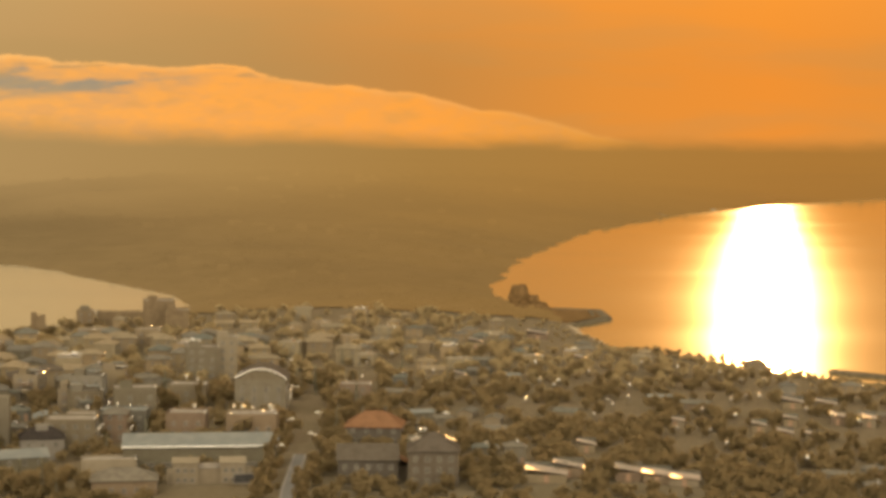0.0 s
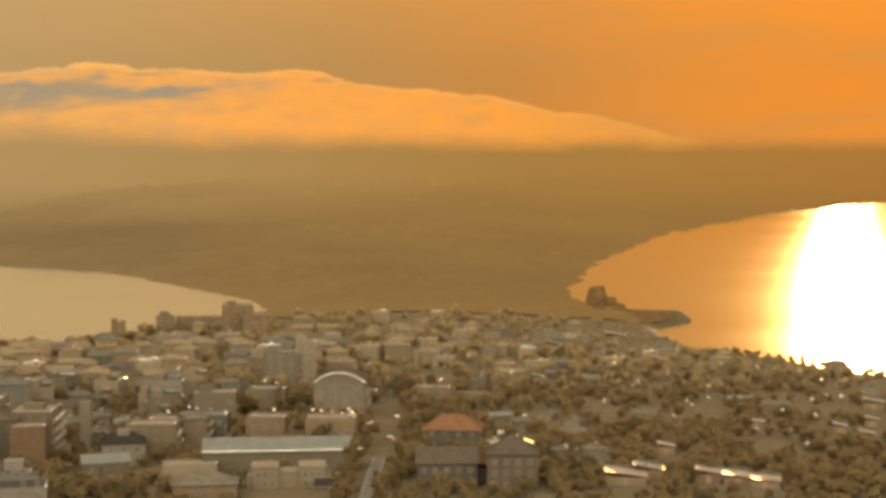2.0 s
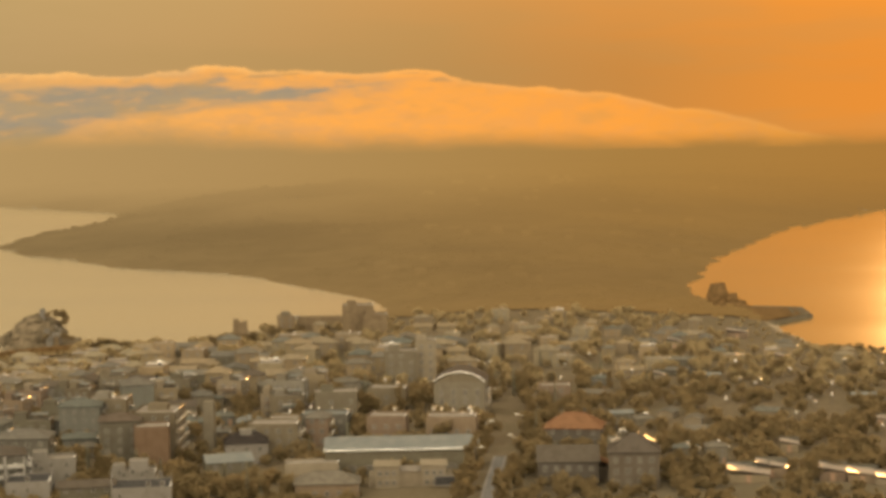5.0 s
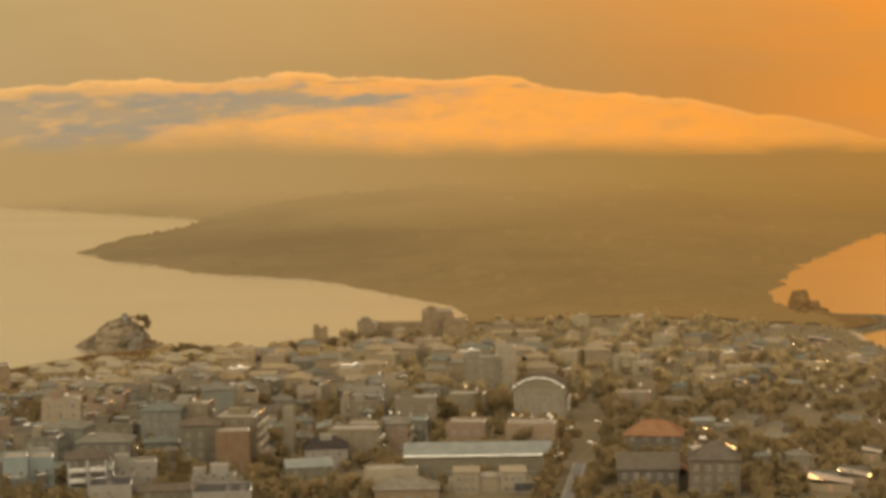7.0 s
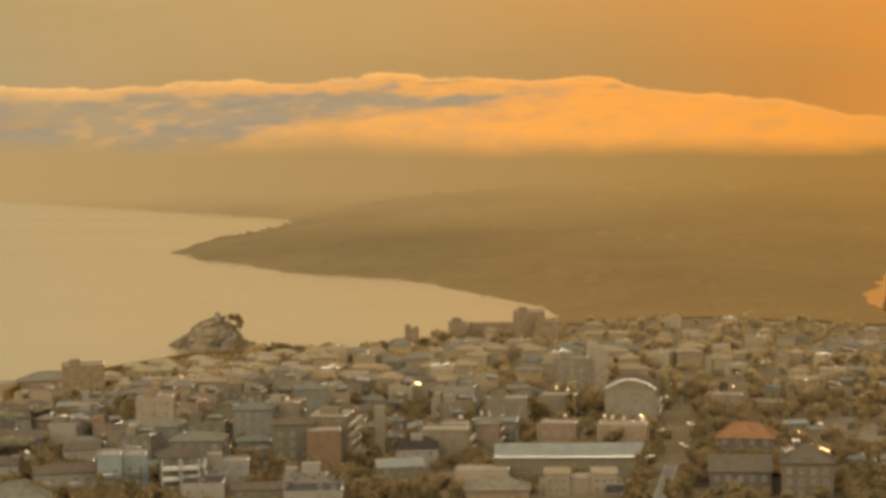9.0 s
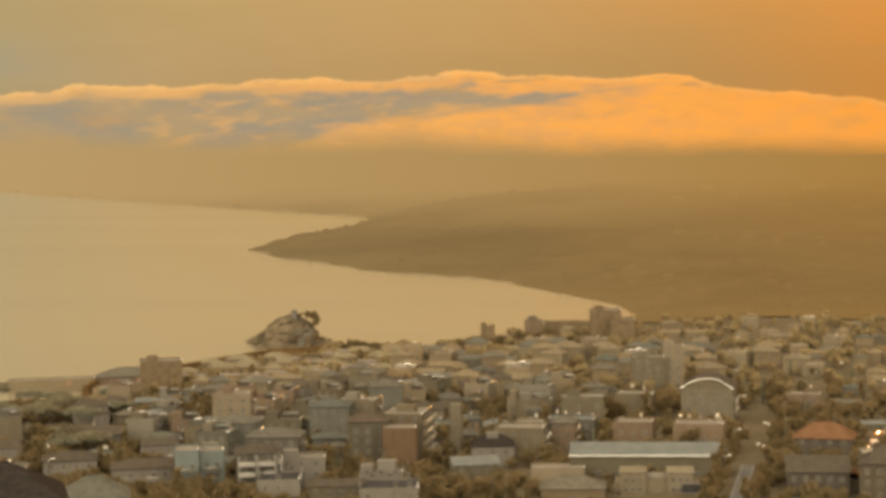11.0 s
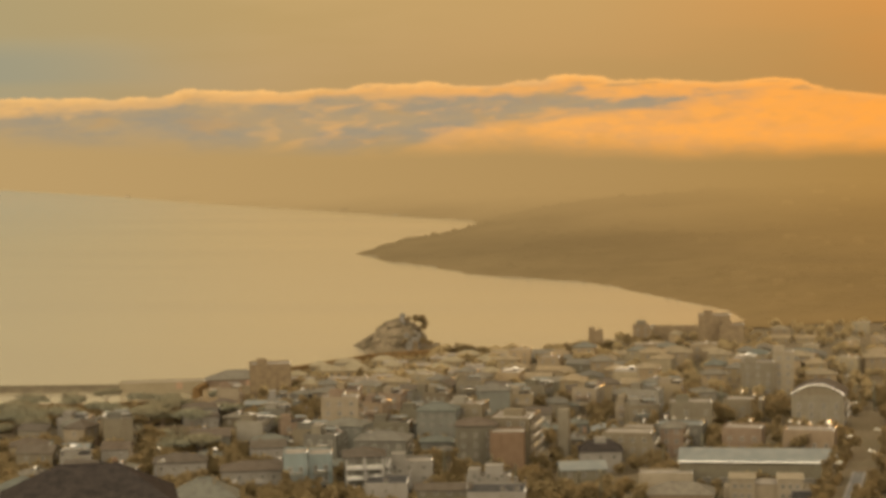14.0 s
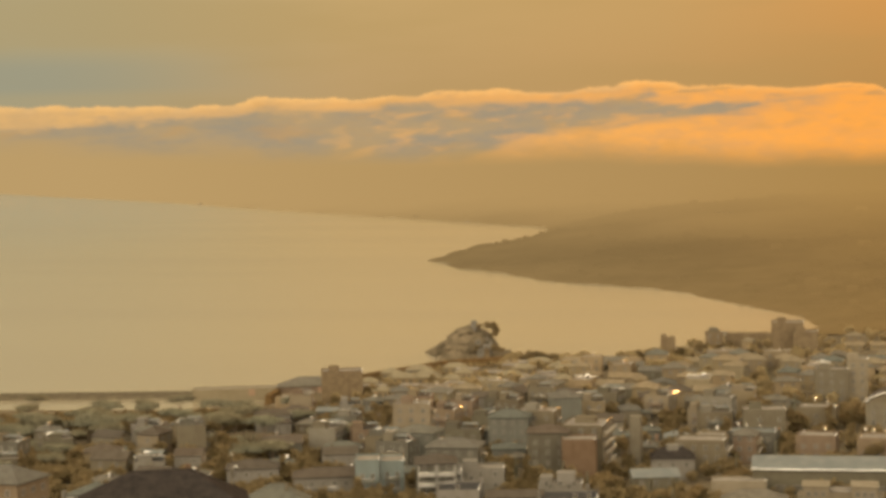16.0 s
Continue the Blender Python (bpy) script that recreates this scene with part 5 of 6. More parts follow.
def flat_house(x, y, turn, w, d, storeys, wall, felt=False):
    """A flat-roofed house with a stair head, a terrace canopy and a solar heater."""
    h = storeys * 2.9 + .2
    o = building("house", "flat-roofed rendered house with a roof terrace", "house", x, y, turn, w, d, h, M[wall], "flat", M["felt" if felt else "concrete"], parapet=.8, group="flat-roofed houses")
    windows(o, w, d, storeys, 2.9, "s", (1.3, 1.4), 2.9)
    windows(o, w, d, storeys, 3.6, "e", (1.2, 1.35), 2.9)
    part("stair_head", kept(("stair", w, d, h, wall), lambda: Geo().box(-w * .42, -w * .12, -d * .1, d * .38, h, h + 2.3).box(-w * .44, -w * .10, -d * .12, d * .40, h + 2.3, h + 2.45).mesh("stair_head", M[wall])), o)
    g = Geo().box(.2, w * .42, -d * .4, d * .1, h + 2.15, h + 2.25)
    for px, py in ((.3, -d * .38), (w * .4, -d * .38), (.3, d * .08), (w * .4, d * .08)):
        g.tube((px, py, h), (px, py, h + 2.15), .06, .06, 5)
    part("canopy", kept(("canopy", w, d, h), lambda: g.mesh("canopy", M["metal_blue"])), o, "thin sheet-metal canopy on posts")
    part("solar_heater", heater_mesh(), o, "steel tank on a tilted panel", pose(w * .3, d * .3, h + .3, 0, 0, 4))
    balconies(o, w, d, storeys, 1, "s", M[wall], w * .55, 1.2, 2.9)
    return o


def winged_house(x, y, turn, w, d, storeys, wall, roofmat, rise):
    """An L-shaped house: a lower wing runs forward from one end."""
    h = storeys * 2.9 + .2
    o = building("house", "rendered house with a lower tiled wing", "house", x, y, turn, w, d, h, M[wall], "hip", M[roofmat], rise, group="winged houses")
    windows(o, w, d, storeys, 3.4, "se", (1.2, 1.35), 2.9)
    gutter(o, w, d, h)
    wing = part("wing", body_mesh(w * .45, d * .7, h - 2.2, M[wall]), o, at=pose(w * .26, -d * .75, 0))
    part("wing_roof", hip_mesh(w * .45, d * .7, h - 2.2, rise * .6, M[roofmat]), wing)
    for u in (-w * .11, w * .11):
        part("window", small_window_mesh(1.2, 1.35), wing, at=pose(u, -d * .35, 1.65))
    part("chimney", chimney_mesh(), o, at=pose(-w * .2, 0, h + rise * .6))
    return o


def plain_house(x, y, turn, w, d, storeys, wall, roof, roofmat, rise):
    o = building("house", "small weathered house seen across the town", "house", x, y, turn, w, d, storeys * 2.9 + .2, M[wall], roof, M[roofmat], rise, group="houses across the town")
    windows(o, w, d, storeys, 4.0, "s", (1.2, 1.35), 2.9)
    if roof == "hip":
        gutter(o, w, d, storeys * 2.9 + .2)
    if roof == "flat":
        part("solar_heater", heater_mesh(), o, "steel tank on a tilted panel", pose(w * .2, -d * .2, storeys * 2.9 + .3))
    return o


def mid_rise(x, y, turn, w, d, storeys, wall, hipped):
    h = storeys * 3.0 + .3
    o = building("apartment_block", "mid-rise flats with rows of windows and balconies", "apartment block", x, y, turn, w, d, h, M[wall], "hip" if hipped else "flat",
                 M["tile"] if hipped else M["concrete"], 2.0, group="flats of the town")
    windows(o, w, d, storeys, 3.4, "s")
    windows(o, w, d, storeys, 5.0, "e")
    balconies(o, w, d, storeys, 1, "e", M["plaster_light"], 2.8, 1.2)
    if not hipped:
        part("solar_heater", heater_mesh(), o, at=pose(w * .22, -d * .15, h + .12, 0, 0, 4))
        part("roof_hut", kept(("hut2", w, d, h), lambda: Geo().box(-w * .3, 0, -1.5, 2, h, h + 2.4).mesh("roof_hut", M[wall])), o)
    return o


LOW = [lambda *p: low_house(*p, 9, 8.5, 2, "plaster_light", "tile", 1.6, True), lambda *p: low_house(*p, 11, 8.5, 2, "plaster_warm", "tile_dark", 1.8, False),
       lambda *p: low_house(*p, 9, 8, 1, "plaster_light", "tile", 1.5, True), lambda *p: flat_house(*p, 11, 9, 3, "plaster_light"),
       lambda *p: gabled_house(*p, 11, 8, 2, "plaster_light", "tile_dark", 2.0), lambda *p: gabled_house(*p, 14, 8.5, 1, "plaster_warm", "tile", 1.4),
       lambda *p: gabled_house(*p, 10, 8, 2, "plaster_white", "tile_dark", 1.9), lambda *p: gabled_house(*p, 12, 8, 1, "plaster_grey", "metal_blue", 1.1),
       lambda *p: flat_house(*p, 10, 9, 2, "plaster_white", True), lambda *p: flat_house(*p, 12, 9, 2, "plaster_grey"), lambda *p: winged_house(*p, 11, 8, 2, "plaster_light", "tile", 1.7),
       lambda *p: flat_house(*p, 9, 9, 3, "plaster_warm", True), lambda *p: winged_house(*p, 12, 8, 2, "plaster_white", "tile_dark", 1.6)]
MID = [lambda *p: mid_rise(*p, 13, 11, 4, "plaster_light", False), lambda *p: mid_rise(*p, 15, 11, 4, "plaster_light", True),
       lambda *p: mid_rise(*p, 12, 11, 5, "plaster_warm", False), lambda *p: mid_rise(*p, 16, 12, 3, "plaster_light", False),
       lambda *p: mid_rise(*p, 14, 11, 4, "plaster_grey", False), lambda *p: mid_rise(*p, 13, 11, 3, "plaster_white", True)]
# mostly in the plaster and tile that carry the painted haze
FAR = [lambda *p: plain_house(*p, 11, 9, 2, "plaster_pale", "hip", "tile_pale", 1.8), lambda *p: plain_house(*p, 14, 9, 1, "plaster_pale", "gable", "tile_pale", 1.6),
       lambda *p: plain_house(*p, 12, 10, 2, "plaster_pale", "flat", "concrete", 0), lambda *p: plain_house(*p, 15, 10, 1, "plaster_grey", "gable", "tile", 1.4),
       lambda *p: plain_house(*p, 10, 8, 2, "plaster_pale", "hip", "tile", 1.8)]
LIT = [(-138, 582), (-103, 590), (-95, 602), (-51, 664), (-57, 594), (-100, 618), (-78, 604)]       # blocks whose sun side stays clear of tall neighbours
first, n_house = {}, 0
spots = []
for gy in range(0, 48):
    for gx in range(-33, 21):
        x = gx * 16 + (gy % 2) * 8 + rnd.uniform(-3.5, 3.5)
        y = 512 + gy * 15 + rnd.uniform(-3.5, 3.5)
        spots.append((x, y, rnd.random(), rnd.random(), rnd.random(), rnd.uniform(-9, 9)))
shore = inland([s[0] for s in spots], [s[1] for s in spots])
built, across_town = [], []
for (x, y, r1, r2, r3, jit), s in zip(spots, shore):
    dd, azd = math.hypot(x, y), math.degrees(math.atan2(x, y))
    if azd < -12.5 and s < 30 and dd > 700 and not -20.5 < azd < -14.3:
        continue
    if y > 1000:
        continue
    if -20.5 < azd < -14.3 and dd > 785:
        if s > 9 and dd < 895 and r1 < .8:
            across_town.append((x, y, -azd * .5 + jit, 0.0, r3))
            built.append((x, y, 6.0))
        continue
    if s < 11 or dd < 522 or dd > 1175 or not -33 < azd < 15 or (azd < -22.5 and dd > 690):
        continue
    if abs(x + 42 + .11 * max(0, y - 640)) < 11 and y < 800:
        continue
    ux, uy = x / dd, y / dd
    bad = False
    for tx, ty, half in TAKEN:
        along = (x - tx) * ux + (y - ty) * uy
        across = abs((x - tx) * uy - (y - ty) * ux)
        if across < half + 7 and -62 < along < half + 9:
            bad = True
            break
    if bad:
        continue
    right = azd > -2.5
    share = ((.56 if s > 60 else .2) if azd > 2 else .66) if right else .78
    if azd < -19 and dd < 720:
        share = .92 if dd < 640 else .6
    if y > 985:
        share *= .55 * max(0.15, (1160 - y) / 175)
    if y > 890 and azd > -9.5:
        share *= .4
    if r1 > share:
        continue
    tall = 0 if right else (0 if azd < -19.5 else (.30 if dd < 640 else (.14 if azd > -15 else 0) if dd < 720 else 0))
    turn = -azd * .5 + (-5 if right else 0) + jit * (1.9 if dd < 800 else 1.2) + (90 if r3 < .25 else 0)
    low_only = False
    for tx, ty in LIT:
        along, across = (x - tx) * .16 + (y - ty) * .987, abs((x - tx) * .987 - (y - ty) * .16)
        if across < 19 and 0 < along < 170:
            tall = 0
            low_only = low_only or along < 60
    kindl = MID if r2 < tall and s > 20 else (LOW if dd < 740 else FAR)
    n_house += kindl is not MID
    if n_house > 400:
        across_town.append((x, y, turn, r2, r3))
        built.append((x, y, 7.5))
        continue
    key = (id(kindl), int(r3 * 977) % len(kindl))
    if (low_only or right) and kindl is LOW:
        key = (id(kindl), (2, 5, 7)[int(r3 * 977) % 3] if low_only else (2, 5, 7, 2, 5, 0)[int(r3 * 977) % 6])
    if key not in first:
        first[key] = kindl[key[1]](x, y, turn)
    else:
        low = .72 if y > 860 or right else 1
        copy_thing(first[key], pose(x, y, ground(x, y), 0, 0, turn) @ Matrix.Diagonal(((.74 + .36 * r2) * low, (.84 + .26 * r1) * low, (.82 + .3 * (r3 * 13 % 1)) * low, 1)))
    built.append((x, y, 10.5 if kindl is MID else 8.0))
for tx, ty, half in TAKEN:
    built.append((tx, ty, half))


# the houses across the town towards the neck, joined
body, roofs, panes = Geo(), Geo(), Geo()
for x, y, turn, r2, r3 in across_town:
    mm = pose(x, y, ground(x, y), 0, 0, turn)
    w, d, st = 7 + 5 * r3, 6.5 + 2.5 * r2, 1 if y > 900 else 1 + int(r2 * 1.6)
    h = 2.9 * st + .3
    g0, g1, g2 = Geo(), Geo(), Geo()
    g0.box(-w / 2, w / 2, -d / 2, d / 2, -3, h)
    kind_r = r3 * 7 % 1
    if kind_r < .62:
        o2, c = .45, min(w, d) / 2
        p4 = [(-w / 2 - o2, -d / 2 - o2, h), (w / 2 + o2, -d / 2 - o2, h), (w / 2 + o2, d / 2 + o2, h), (-w / 2 - o2, d / 2 + o2, h)]
        a, b = (-w / 2 + c, 0, h + 1.9), (w / 2 - c + .02, 0, h + 1.9)
        n0 = len(g1.v)
        g1.v += p4 + [a, b]
        for q in ((0, 1, 5, 4), (1, 2, 5), (2, 3, 4, 5), (3, 0, 4), (3, 2, 1, 0)):
            g1.f.append(tuple(n0 + i for i in q))
            g1.mi.append(0)
    else:
        g1.box(-w / 2 - .2, w / 2 + .2, -d / 2 - .2, d / 2 + .2, h, h + .35, 1)
    for s2 in range(st):
        for u in (-w * .3, 0, w * .3):
            g2.box(u - .55, u + .55, -d / 2 - .05, -d / 2, s2 * 2.9 + .95, s2 * 2.9 + 2.3)
    for src_g, dst in ((g0, body), (g1, roofs), (g2, panes)):
        n0 = len(dst.v)
        dst.v += [tuple(mm @ Vector(v)) for v in src_g.v]
        dst.f += [tuple(n0 + i for i in f) for f in src_g.f]
        dst.mi += src_g.mi
o = thing("distant_houses", 0, 0, 0, 0, "crowded weathered houses across the town towards the neck", "houses", kind="stuff")
part("wall", body.mesh("wall", M["plaster_far_hazed"]), o)
part("roof", roofs.mesh("roof", [M["tile_far_hazed"], M["concrete"]]), o)
part("window", panes.mesh("window", M["glass"]), o)


# ---------------------------------------------------------------- trees
def crown(seed, lobes, size, count, leaf):
    """Many small leaf clumps on uneven lobes."""
    rn, g = random.Random(seed), Geo()
    for _ in range(count):
        cx, cy, cz, r, fl = rn.choice(lobes)
        v = Vector((rn.gauss(0, 1), rn.gauss(0, 1), rn.gauss(0, 1))).normalized() * r * (rn.random() ** .35)
        c = Vector((cx + v.x, cy + v.y, cz + v.z * fl))
        a = Vector((rn.gauss(0, 1), rn.gauss(0, 1), rn.gauss(0, .6))).normalized()
        b = a.orthogonal().normalized()
        b = (b * math.cos(1) + a.cross(b) * math.sin(rn.uniform(0, 6)) * 1).normalized()
        s = leaf * rn.uniform(.6, 1.4)
        n = a.cross(b) * s * .35
        g.face([c - a * s + n, c - b * s * .7, c + a * s + n, c + b * s * .7 - n])
    return g


def limbs(h, r, spread, seed):
    rn, g = random.Random(seed), Geo()
    g.tube((0, 0, -.6), (0, 0, h * .55), r, r * .6, 7)
    for i in range(5):
        a = i * 1.3 + rn.uniform(-.3, .3)
        g.tube((0, 0, h * (.38 + .04 * i)), (math.cos(a) * spread, math.sin(a) * spread, h * (.68 + .05 * i)), r * .45, r * .12, 5)
    return g


def tree_template(seed, kind):
    rn = random.Random(seed)
    if kind == "round":
        lobes = [(rn.uniform(-2, 2), rn.uniform(-2, 2), rn.uniform(4, 6.6), rn.uniform(1.4, 2.2), .85) for _ in range(8)]
        return limbs(7, .24, 2, seed).mesh("trunk", M["bark"]), crown(seed, lobes, 1, 620, .42).mesh("crown", M["leaf"])
    if kind == "tall":
        lobes = [(rn.uniform(-1.2, 1.2), rn.uniform(-1.2, 1.2), 2.5 + i * 1.1, 1.7 - .1 * i, 1.1) for i in range(8)]
        return limbs(10, .22, 1.1, seed).mesh("trunk", M["bark"]), crown(seed, lobes, 1, 620, .42).mesh("crown", M["leaf"])
    if kind == "cypress":
        lobes = [(0, 0, 1.2 + i * 1.15, 1.15 - .11 * i, 1.2) for i in range(9)]
        return limbs(9, .16, .4, seed).mesh("trunk", M["bark"]), crown(seed, lobes, 1, 420, .3).mesh("crown", M["pine"])
    lobes = [(rn.uniform(-4.4, 4.4), rn.uniform(-4.4, 4.4), 7.0 + rn.uniform(-.3, .5), rn.uniform(1.9, 2.7), .42) for _ in range(14)]
    return limbs(8.0, .3, 3.4, seed).mesh("trunk", M["bark"]), crown(seed, lobes, 1, 1000, .48).mesh("crown", M["pine"])


KINDS = {"round": ("tree", "broad leafy tree with a ragged dark crown", "tree"), "tall": ("tree", "tall leafy tree with an uneven crown", "tree"),
         "cypress": ("cypress", "narrow dark cypress standing among the houses", "tree"), "umbrella": ("umbrella_pine", "umbrella pine with a flat spreading crown", "tree")}
TREES = {}
for i, kd in enumerate(("round", "round", "tall", "cypress", "umbrella", "umbrella")):
    TREES.setdefault(kd, []).append(tree_template(40 + i, kd))


def tree(kd, x, y, size, turn, z=None):
    name, label, cat = KINDS[kd]
    tr, cr = TREES[kd][int(turn) % len(TREES[kd])]
    o = thing(name, x, y, ground(x, y) if z is None else z, turn, label, cat, "trees of the town")
    o.scale = (size, size, size * (1 + .15 * math.sin(turn)))
    part("trunk", tr, o)
    part("crown", cr, o)


def free(x, y, gap):
    return all((x - bx) ** 2 + (y - by) ** 2 > (h + gap) ** 2 for bx, by, h in built)


built += [(-52, 518, 7), (-63, 522, 8)]
# umbrella pines round the southern harbour
for x, y, s in ((-343, 640, 1.1), (-352, 668, 1.25), (-330, 655, 1.0), (-318, 690, 1.05), (-365, 690, 1.2), (-305, 684, .95), (-380, 655, 1.15), (-338, 700, 1.0),
                (-295, 665, 1.0), (-310, 640, 1.1), (-285, 690, .9), (-356, 705, .9), (-395, 690, 1.2), (-325, 610, 1.1), (-262, 640, 1.0), (-276, 604, 1.1)):
    tree("umbrella", x, y, s * (.72 if x < -345 else .9), x * 7 % 360)
    built.append((x, y, 4))
for i in range(120):
    azd, dd = rnd.uniform(-33, -20.5), rnd.uniform(600, 705)
    x, y = dd * math.sin(radians(azd)), dd * math.cos(radians(azd))
    if free(x, y, .8) and float(inland([x], [y])[0]) > 6:
        tree("umbrella", x, y, rnd.uniform(.75, 1.0), rnd.uniform(0, 360))
        built.append((x, y, 3.2))
later_scrub = []
# the islet's crown and the shore beside it
for x, y, z, s in ((-283, 936, 13.0, .62), (-280, 938, 12.2, .72), (-286, 932, 14.0, .5), (-278, 934, 9.5, .6), (-276, 926, 3.5, .55), (-272, 924, 3.2, .5), (-284, 922, 4, .5), (-279, 939, 11.0, .6)):
    tree("round", x, y, s, x * 11 % 360, z)
for i in range(26):
    x = -263 + i * 1.05 + rnd.uniform(-1, 1)
    tree("round", x, 909 - rnd.uniform(0, 8), rnd.uniform(.55, .9) * (1 - i * .012), rnd.uniform(0, 360))
for i in range(150):
    f = rnd.random()
    later_scrub.append((-288 - 40 * f + rnd.uniform(3, 34), 884 - 84 * f + rnd.uniform(-6, 3), rnd.uniform(.2, .42)))
for i in range(14):
    x = -204 + i * 3.2 + rnd.uniform(-1, 1)
    tree("round", x, 908 + (i > 8) * 20 + rnd.uniform(-6, 2), rnd.uniform(.6, .85), rnd.uniform(0, 360))
for i in range(16):
    tree("round", 150 - i * 4.2, 818 + i * 4.0 + rnd.uniform(-3, 1), rnd.uniform(.34, .52), rnd.uniform(0, 360))
for i in range(26):
    yy = 486 + i * 9.5
    for sx in (-5.4, 5.2):
        if rnd.random() < .82 and not (sx < 0 and 600 < yy < 690):
            tree(rnd.choice(("tall", "round")), -40.5 - .11 * max(0, yy - 640) + sx + rnd.uniform(-.6, .6), yy + rnd.uniform(-2, 2), rnd.uniform(.6, .95), rnd.uniform(0, 360))
north_trees = []
for i in range(230):
    u = rnd.random()
    k = int(u * 4)
    (ax, ay), (bx, by) = NORTH_COAST[1 + k], NORTH_COAST[2 + k]
    f, back = rnd.random(), rnd.uniform(4, 26)
    x, y = ax + (bx - ax) * f - back * .75, ay + (by - ay) * f - back * .65
    if free(x, y, -1):
        north_trees.append((x, y, rnd.uniform(.24, .42)))
n_tree, tries = 0, 0
later = north_trees + SHRUBS + later_scrub
SHEDS = [(26, 532), (31, 532), (36, 536), (51, 533), (59, 532), (66, 529), (131, 647), (141, 645), (118, 672), (103, 633), (114, 639), (122, 603), (43, 577), (62, 789)] + GLINT_SPOTS
while tries < 20000 and (n_tree < 190 or len(later) < 2700):
    tries += 1
    azd = rnd.uniform(-33, 14)
    dd = 1 / rnd.uniform(1 / 1330, 1 / 520)
    x, y = dd * math.sin(radians(azd)), dd * math.cos(radians(azd))
    if y > 1008 or float(inland([x], [y])[0]) < 7 or not free(x, y, -1.0) or abs(x + 42) < 7 and y < 700:
        continue
    if azd > 2 and any(abs((x - sx) * y / dd - (y - sy) * x / dd) < 4.0 and -20 < (y - sy) < 2 for sx, sy in SHEDS):
        continue
    if azd < -21.5 and dd > 640 or -21 < azd < -16.4 and dd > 840:
        continue
    dense = (.80 if dd < 760 else .9) if azd > 0 or dd > 1000 else (.62 if azd > -18 else .7)
    if rnd.random() > dense:
        continue
    size = rnd.uniform(.45, .85) if azd > 0 else rnd.uniform(.55, 1.0)
    if azd > 1 and float(inland([x], [y])[0]) < 45:
        size *= .5
    if n_tree < 190 and dd < 800:
        tree(rnd.choice(("round", "round", "round", "tall", "cypress" if azd < 1 else "round")), x, y, size, rnd.uniform(0, 360))
        n_tree += 1
    elif len(later) < 2700:
        later.append((x, y, size))
    built.append((x, y, 1.2))

for i in range(1500):
    azd, dd = rnd.uniform(-33, -19.2), rnd.uniform(685, 790)
    x, y = dd * math.sin(radians(azd)), dd * math.cos(radians(azd))
    if float(inland([x], [y])[0]) > 5 and free(x, y, -1.5):
        later.append((x, y, rnd.uniform(.42, .72) if dd < 738 else rnd.uniform(.26, .42)))
for i in range(300):
    azd, dd = rnd.uniform(-33, -20), 1 / rnd.uniform(1 / 650, 1 / 545)
    x, y = dd * math.sin(radians(azd)), dd * math.cos(radians(azd))
    if float(inland([x], [y])[0]) > 5 and free(x, y, -1.5):
        later.append((x, y, rnd.uniform(.6, 1.0)))
for i in range(1100):
    azd, dd = rnd.uniform(-33, 14), rnd.uniform(455, 560)
    x, y = dd * math.sin(radians(azd)), dd * math.cos(radians(azd))
    if free(x, y, .5) and not any(abs(x - sx) < 5.5 and -15 < y - sy < 3 for sx, sy in SHEDS) and abs(x + 40) > 6 and abs(x + 63) > 13:
        later.append((x, y, rnd.uniform(.45, .8) if azd < -3 else rnd.uniform(.4, .7)))

for i in range(420):
    azd, dd = rnd.uniform(-33, 14), rnd.uniform(488, 540)
    x, y = dd * math.sin(radians(azd)), dd * math.cos(radians(azd))
    if free(x, y, -2.5) and abs(x + 40) > 3 and not -74 < x < -44 and not any(abs(x - sx) < 5 and -14 < y - sy < 3 for sx, sy in SHEDS):
        later.append((x, y, rnd.uniform(.22, .42)))

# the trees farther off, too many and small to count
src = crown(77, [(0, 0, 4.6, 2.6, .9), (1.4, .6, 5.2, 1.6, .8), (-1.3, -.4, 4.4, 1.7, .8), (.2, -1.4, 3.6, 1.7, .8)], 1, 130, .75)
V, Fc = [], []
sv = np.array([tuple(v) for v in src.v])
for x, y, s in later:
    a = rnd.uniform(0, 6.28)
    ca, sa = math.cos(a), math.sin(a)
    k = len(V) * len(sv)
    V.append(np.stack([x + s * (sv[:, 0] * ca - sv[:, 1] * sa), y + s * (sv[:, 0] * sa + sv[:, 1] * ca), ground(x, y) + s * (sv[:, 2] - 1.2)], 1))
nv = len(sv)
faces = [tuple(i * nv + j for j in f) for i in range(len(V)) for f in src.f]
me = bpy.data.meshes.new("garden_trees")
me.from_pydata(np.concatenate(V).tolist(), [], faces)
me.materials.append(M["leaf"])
me.materials.append(M["leaf_hazed"])
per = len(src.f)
# crowns beyond some 700 m take the haze-paled leaf
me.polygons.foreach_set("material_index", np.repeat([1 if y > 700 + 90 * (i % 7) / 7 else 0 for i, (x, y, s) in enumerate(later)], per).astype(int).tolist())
tagged(new("garden_trees", me), "garden trees between the houses, haze put into the farther crowns' colour", "trees", kind="stuff")

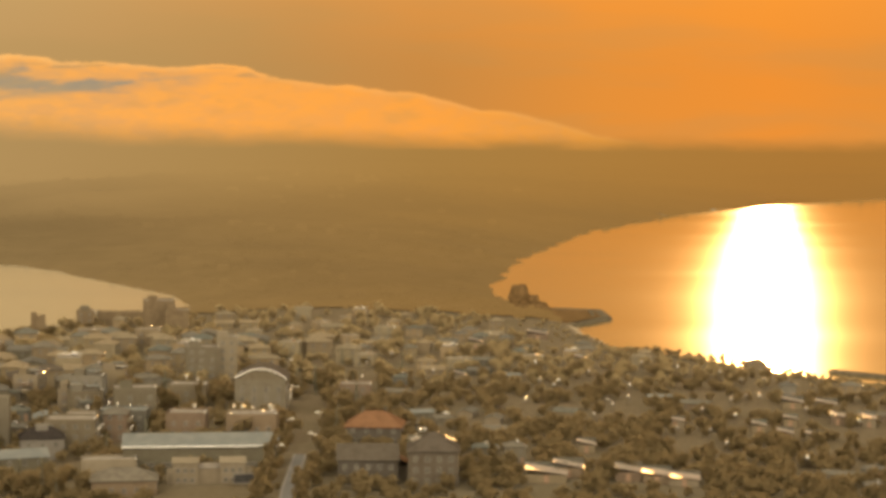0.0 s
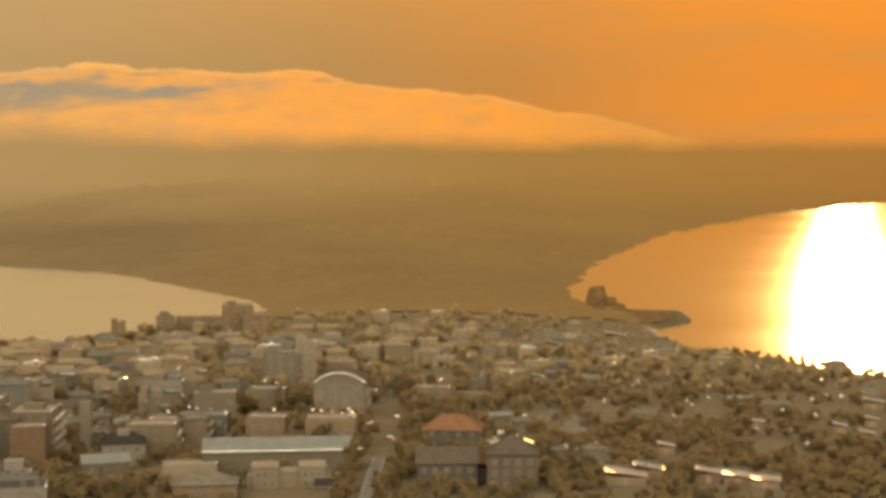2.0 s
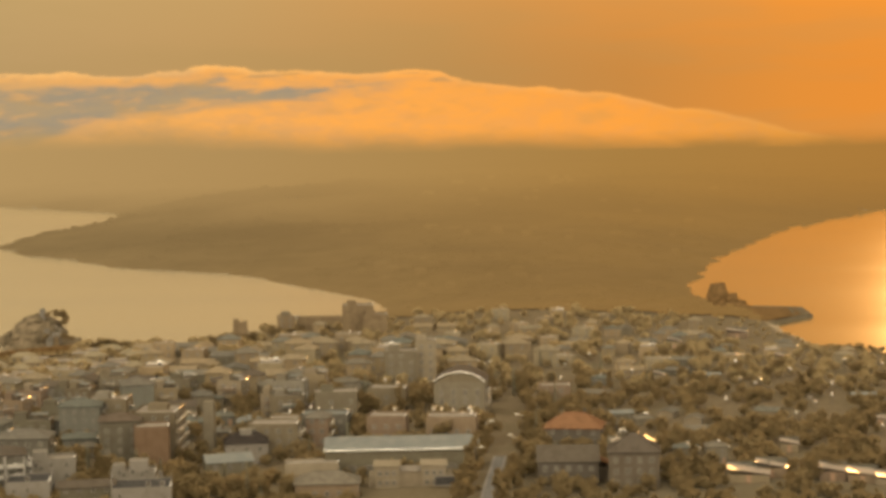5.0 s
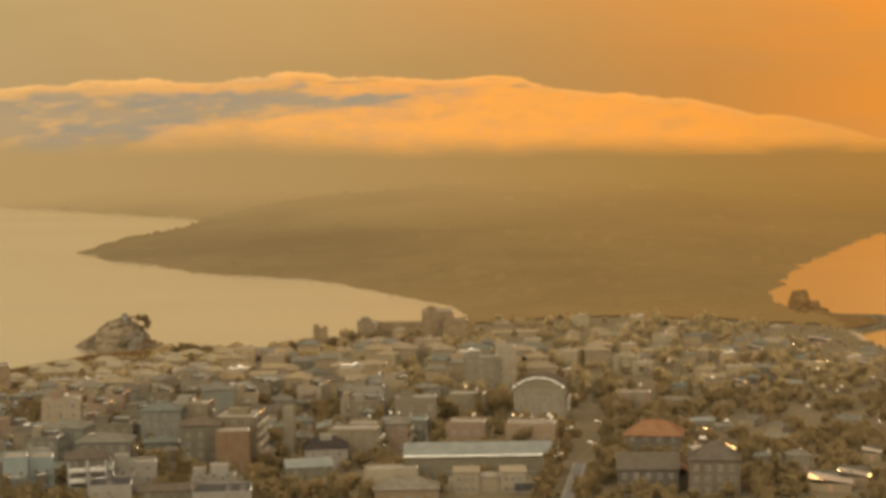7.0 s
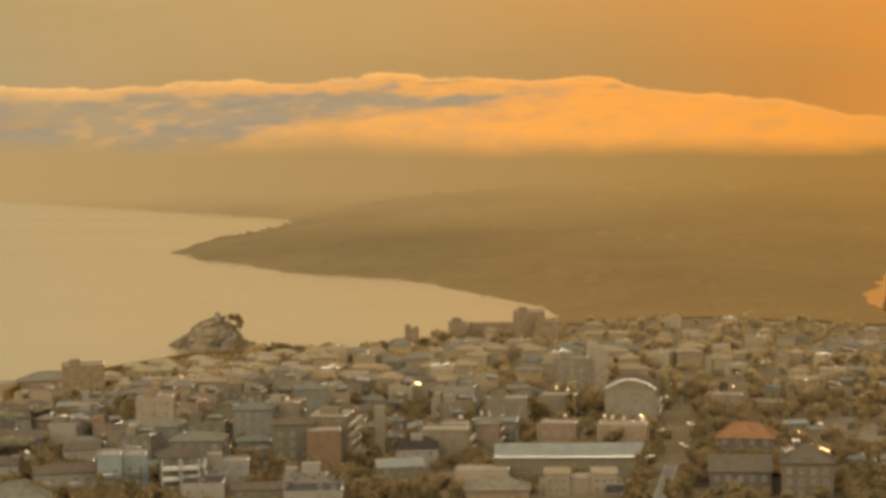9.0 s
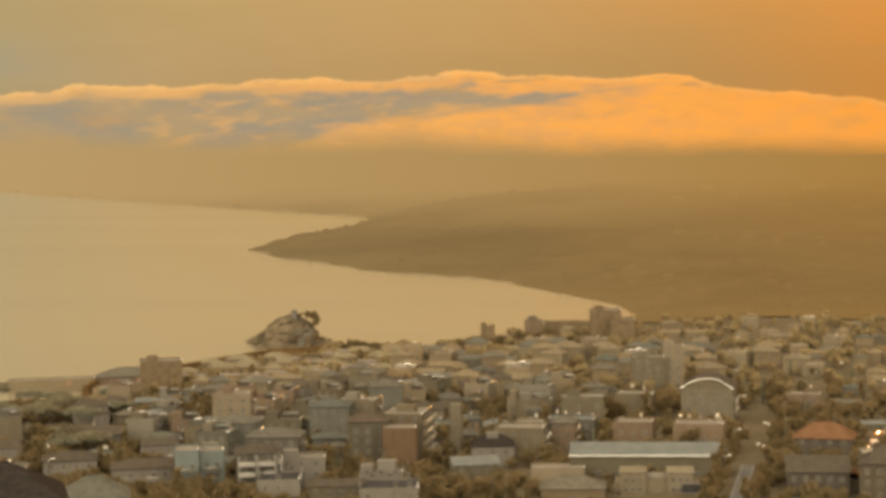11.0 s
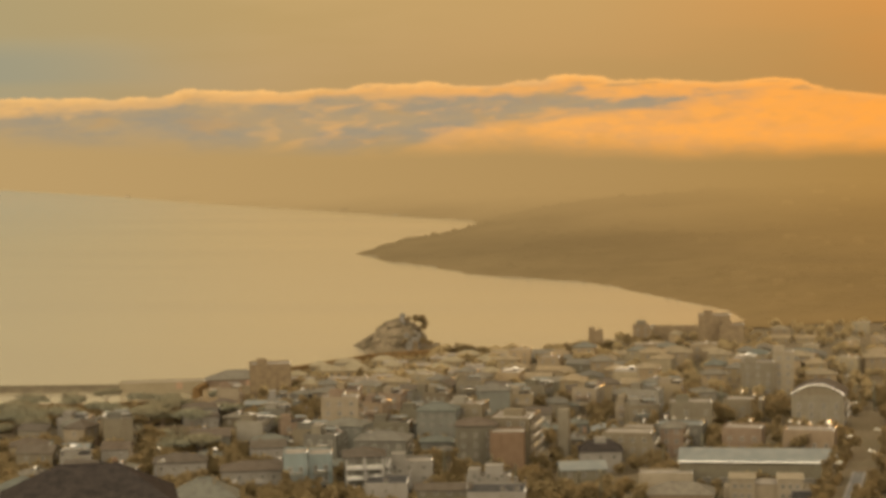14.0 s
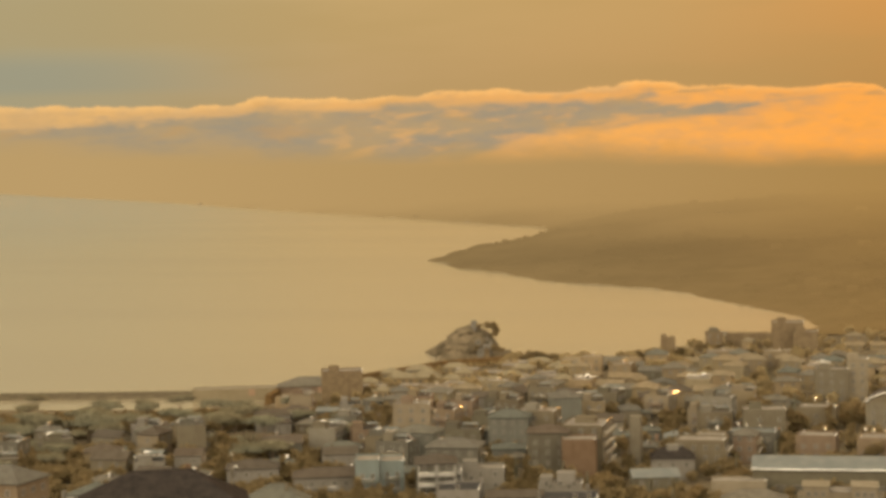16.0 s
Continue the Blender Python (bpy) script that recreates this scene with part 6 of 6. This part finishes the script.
# ---------------------------------------------------------------- mainland beyond the neck
rs = np.random.RandomState(5)
n = 5600
A = np.radians(rs.uniform(-24, 12.5, n))
D = 1 / rs.uniform(1 / 3200, 1 / 1000, n)
X, Y = D * np.sin(A), D * np.cos(A)
ok = (inland(X, Y) > 9) & (Y > 1012) & (waves(X, Y, 210, 12) + .6 * waves(X, Y, 60, 13) + rs.uniform(-.5, .5, n) > -.1)
X, Y, D = X[ok], Y[ok], D[ok]
Z = lie(X, Y)
size = rs.uniform(1.7, 3.6, len(X)) * (1 + np.maximum(D - 1200, 0) / 2600)
m_ring = 6
verts, faces = [], []
for x, y, z, s in zip(X, Y, Z, size):
    k = len(verts)
    j = rs.uniform(.75, 1.2, 2 * m_ring)
    for i in range(m_ring):
        w = 2 * math.pi * i / m_ring
        verts.append((x + s * j[i] * math.cos(w), y + s * j[i] * math.sin(w), z - .5))
    for i in range(m_ring):
        w = 2 * math.pi * (i + .4) / m_ring
        verts.append((x + s * .72 * j[m_ring + i] * math.cos(w), y + s * .72 * j[m_ring + i] * math.sin(w), z + s * .62 * j[i]))
    verts.append((x, y, z + s * .85))
    for i in range(m_ring):
        i2 = (i + 1) % m_ring
        faces += [(k + i, k + i2, k + m_ring + i2, k + m_ring + i), (k + m_ring + i, k + m_ring + i2, k + 2 * m_ring)]
me = bpy.data.meshes.new("far_woods")
me.from_pydata(verts, [], faces)
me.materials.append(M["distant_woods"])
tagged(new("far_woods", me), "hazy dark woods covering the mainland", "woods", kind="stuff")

# ---------------------------------------------------------------- scattered houses on the mainland, pale in the haze
rs = np.random.RandomState(14)
n = 170
A = np.radians(rs.normal(-2.4, 2.6, n))
D = 1 / rs.uniform(1 / 2300, 1 / 1080, n)
X, Y = D * np.sin(A), D * np.cos(A)
ok = (inland(X, Y) > 25) & (waves(X, Y, 300, 31) + rs.uniform(-.4, .4, n) > .1)
X, Y, D = X[ok], Y[ok], D[ok]
g = Geo()
for x, y, z, dd in zip(X, Y, lie(X, Y), D):
    w, d, h = rs.uniform(4, 9) * (1 + (dd - 1080) / 2400), rs.uniform(4, 7), rs.uniform(2.0, 3.2)
    k = len(g.v)
    g.box(x - w / 2, x + w / 2, y - d / 2, y + d / 2, z - 1, z + h)
    g.face([(x - w / 2 - .3, y - d / 2 - .3, z + h), (x + w / 2 + .3, y - d / 2 - .3, z + h), (x + w / 2 - 1, y, z + h + 1.4), (x - w / 2 + 1, y, z + h + 1.4)])
    g.face([(x + w / 2 + .3, y + d / 2 + .3, z + h), (x - w / 2 - .3, y + d / 2 + .3, z + h), (x - w / 2 + 1, y, z + h + 1.4), (x + w / 2 - 1, y, z + h + 1.4)])
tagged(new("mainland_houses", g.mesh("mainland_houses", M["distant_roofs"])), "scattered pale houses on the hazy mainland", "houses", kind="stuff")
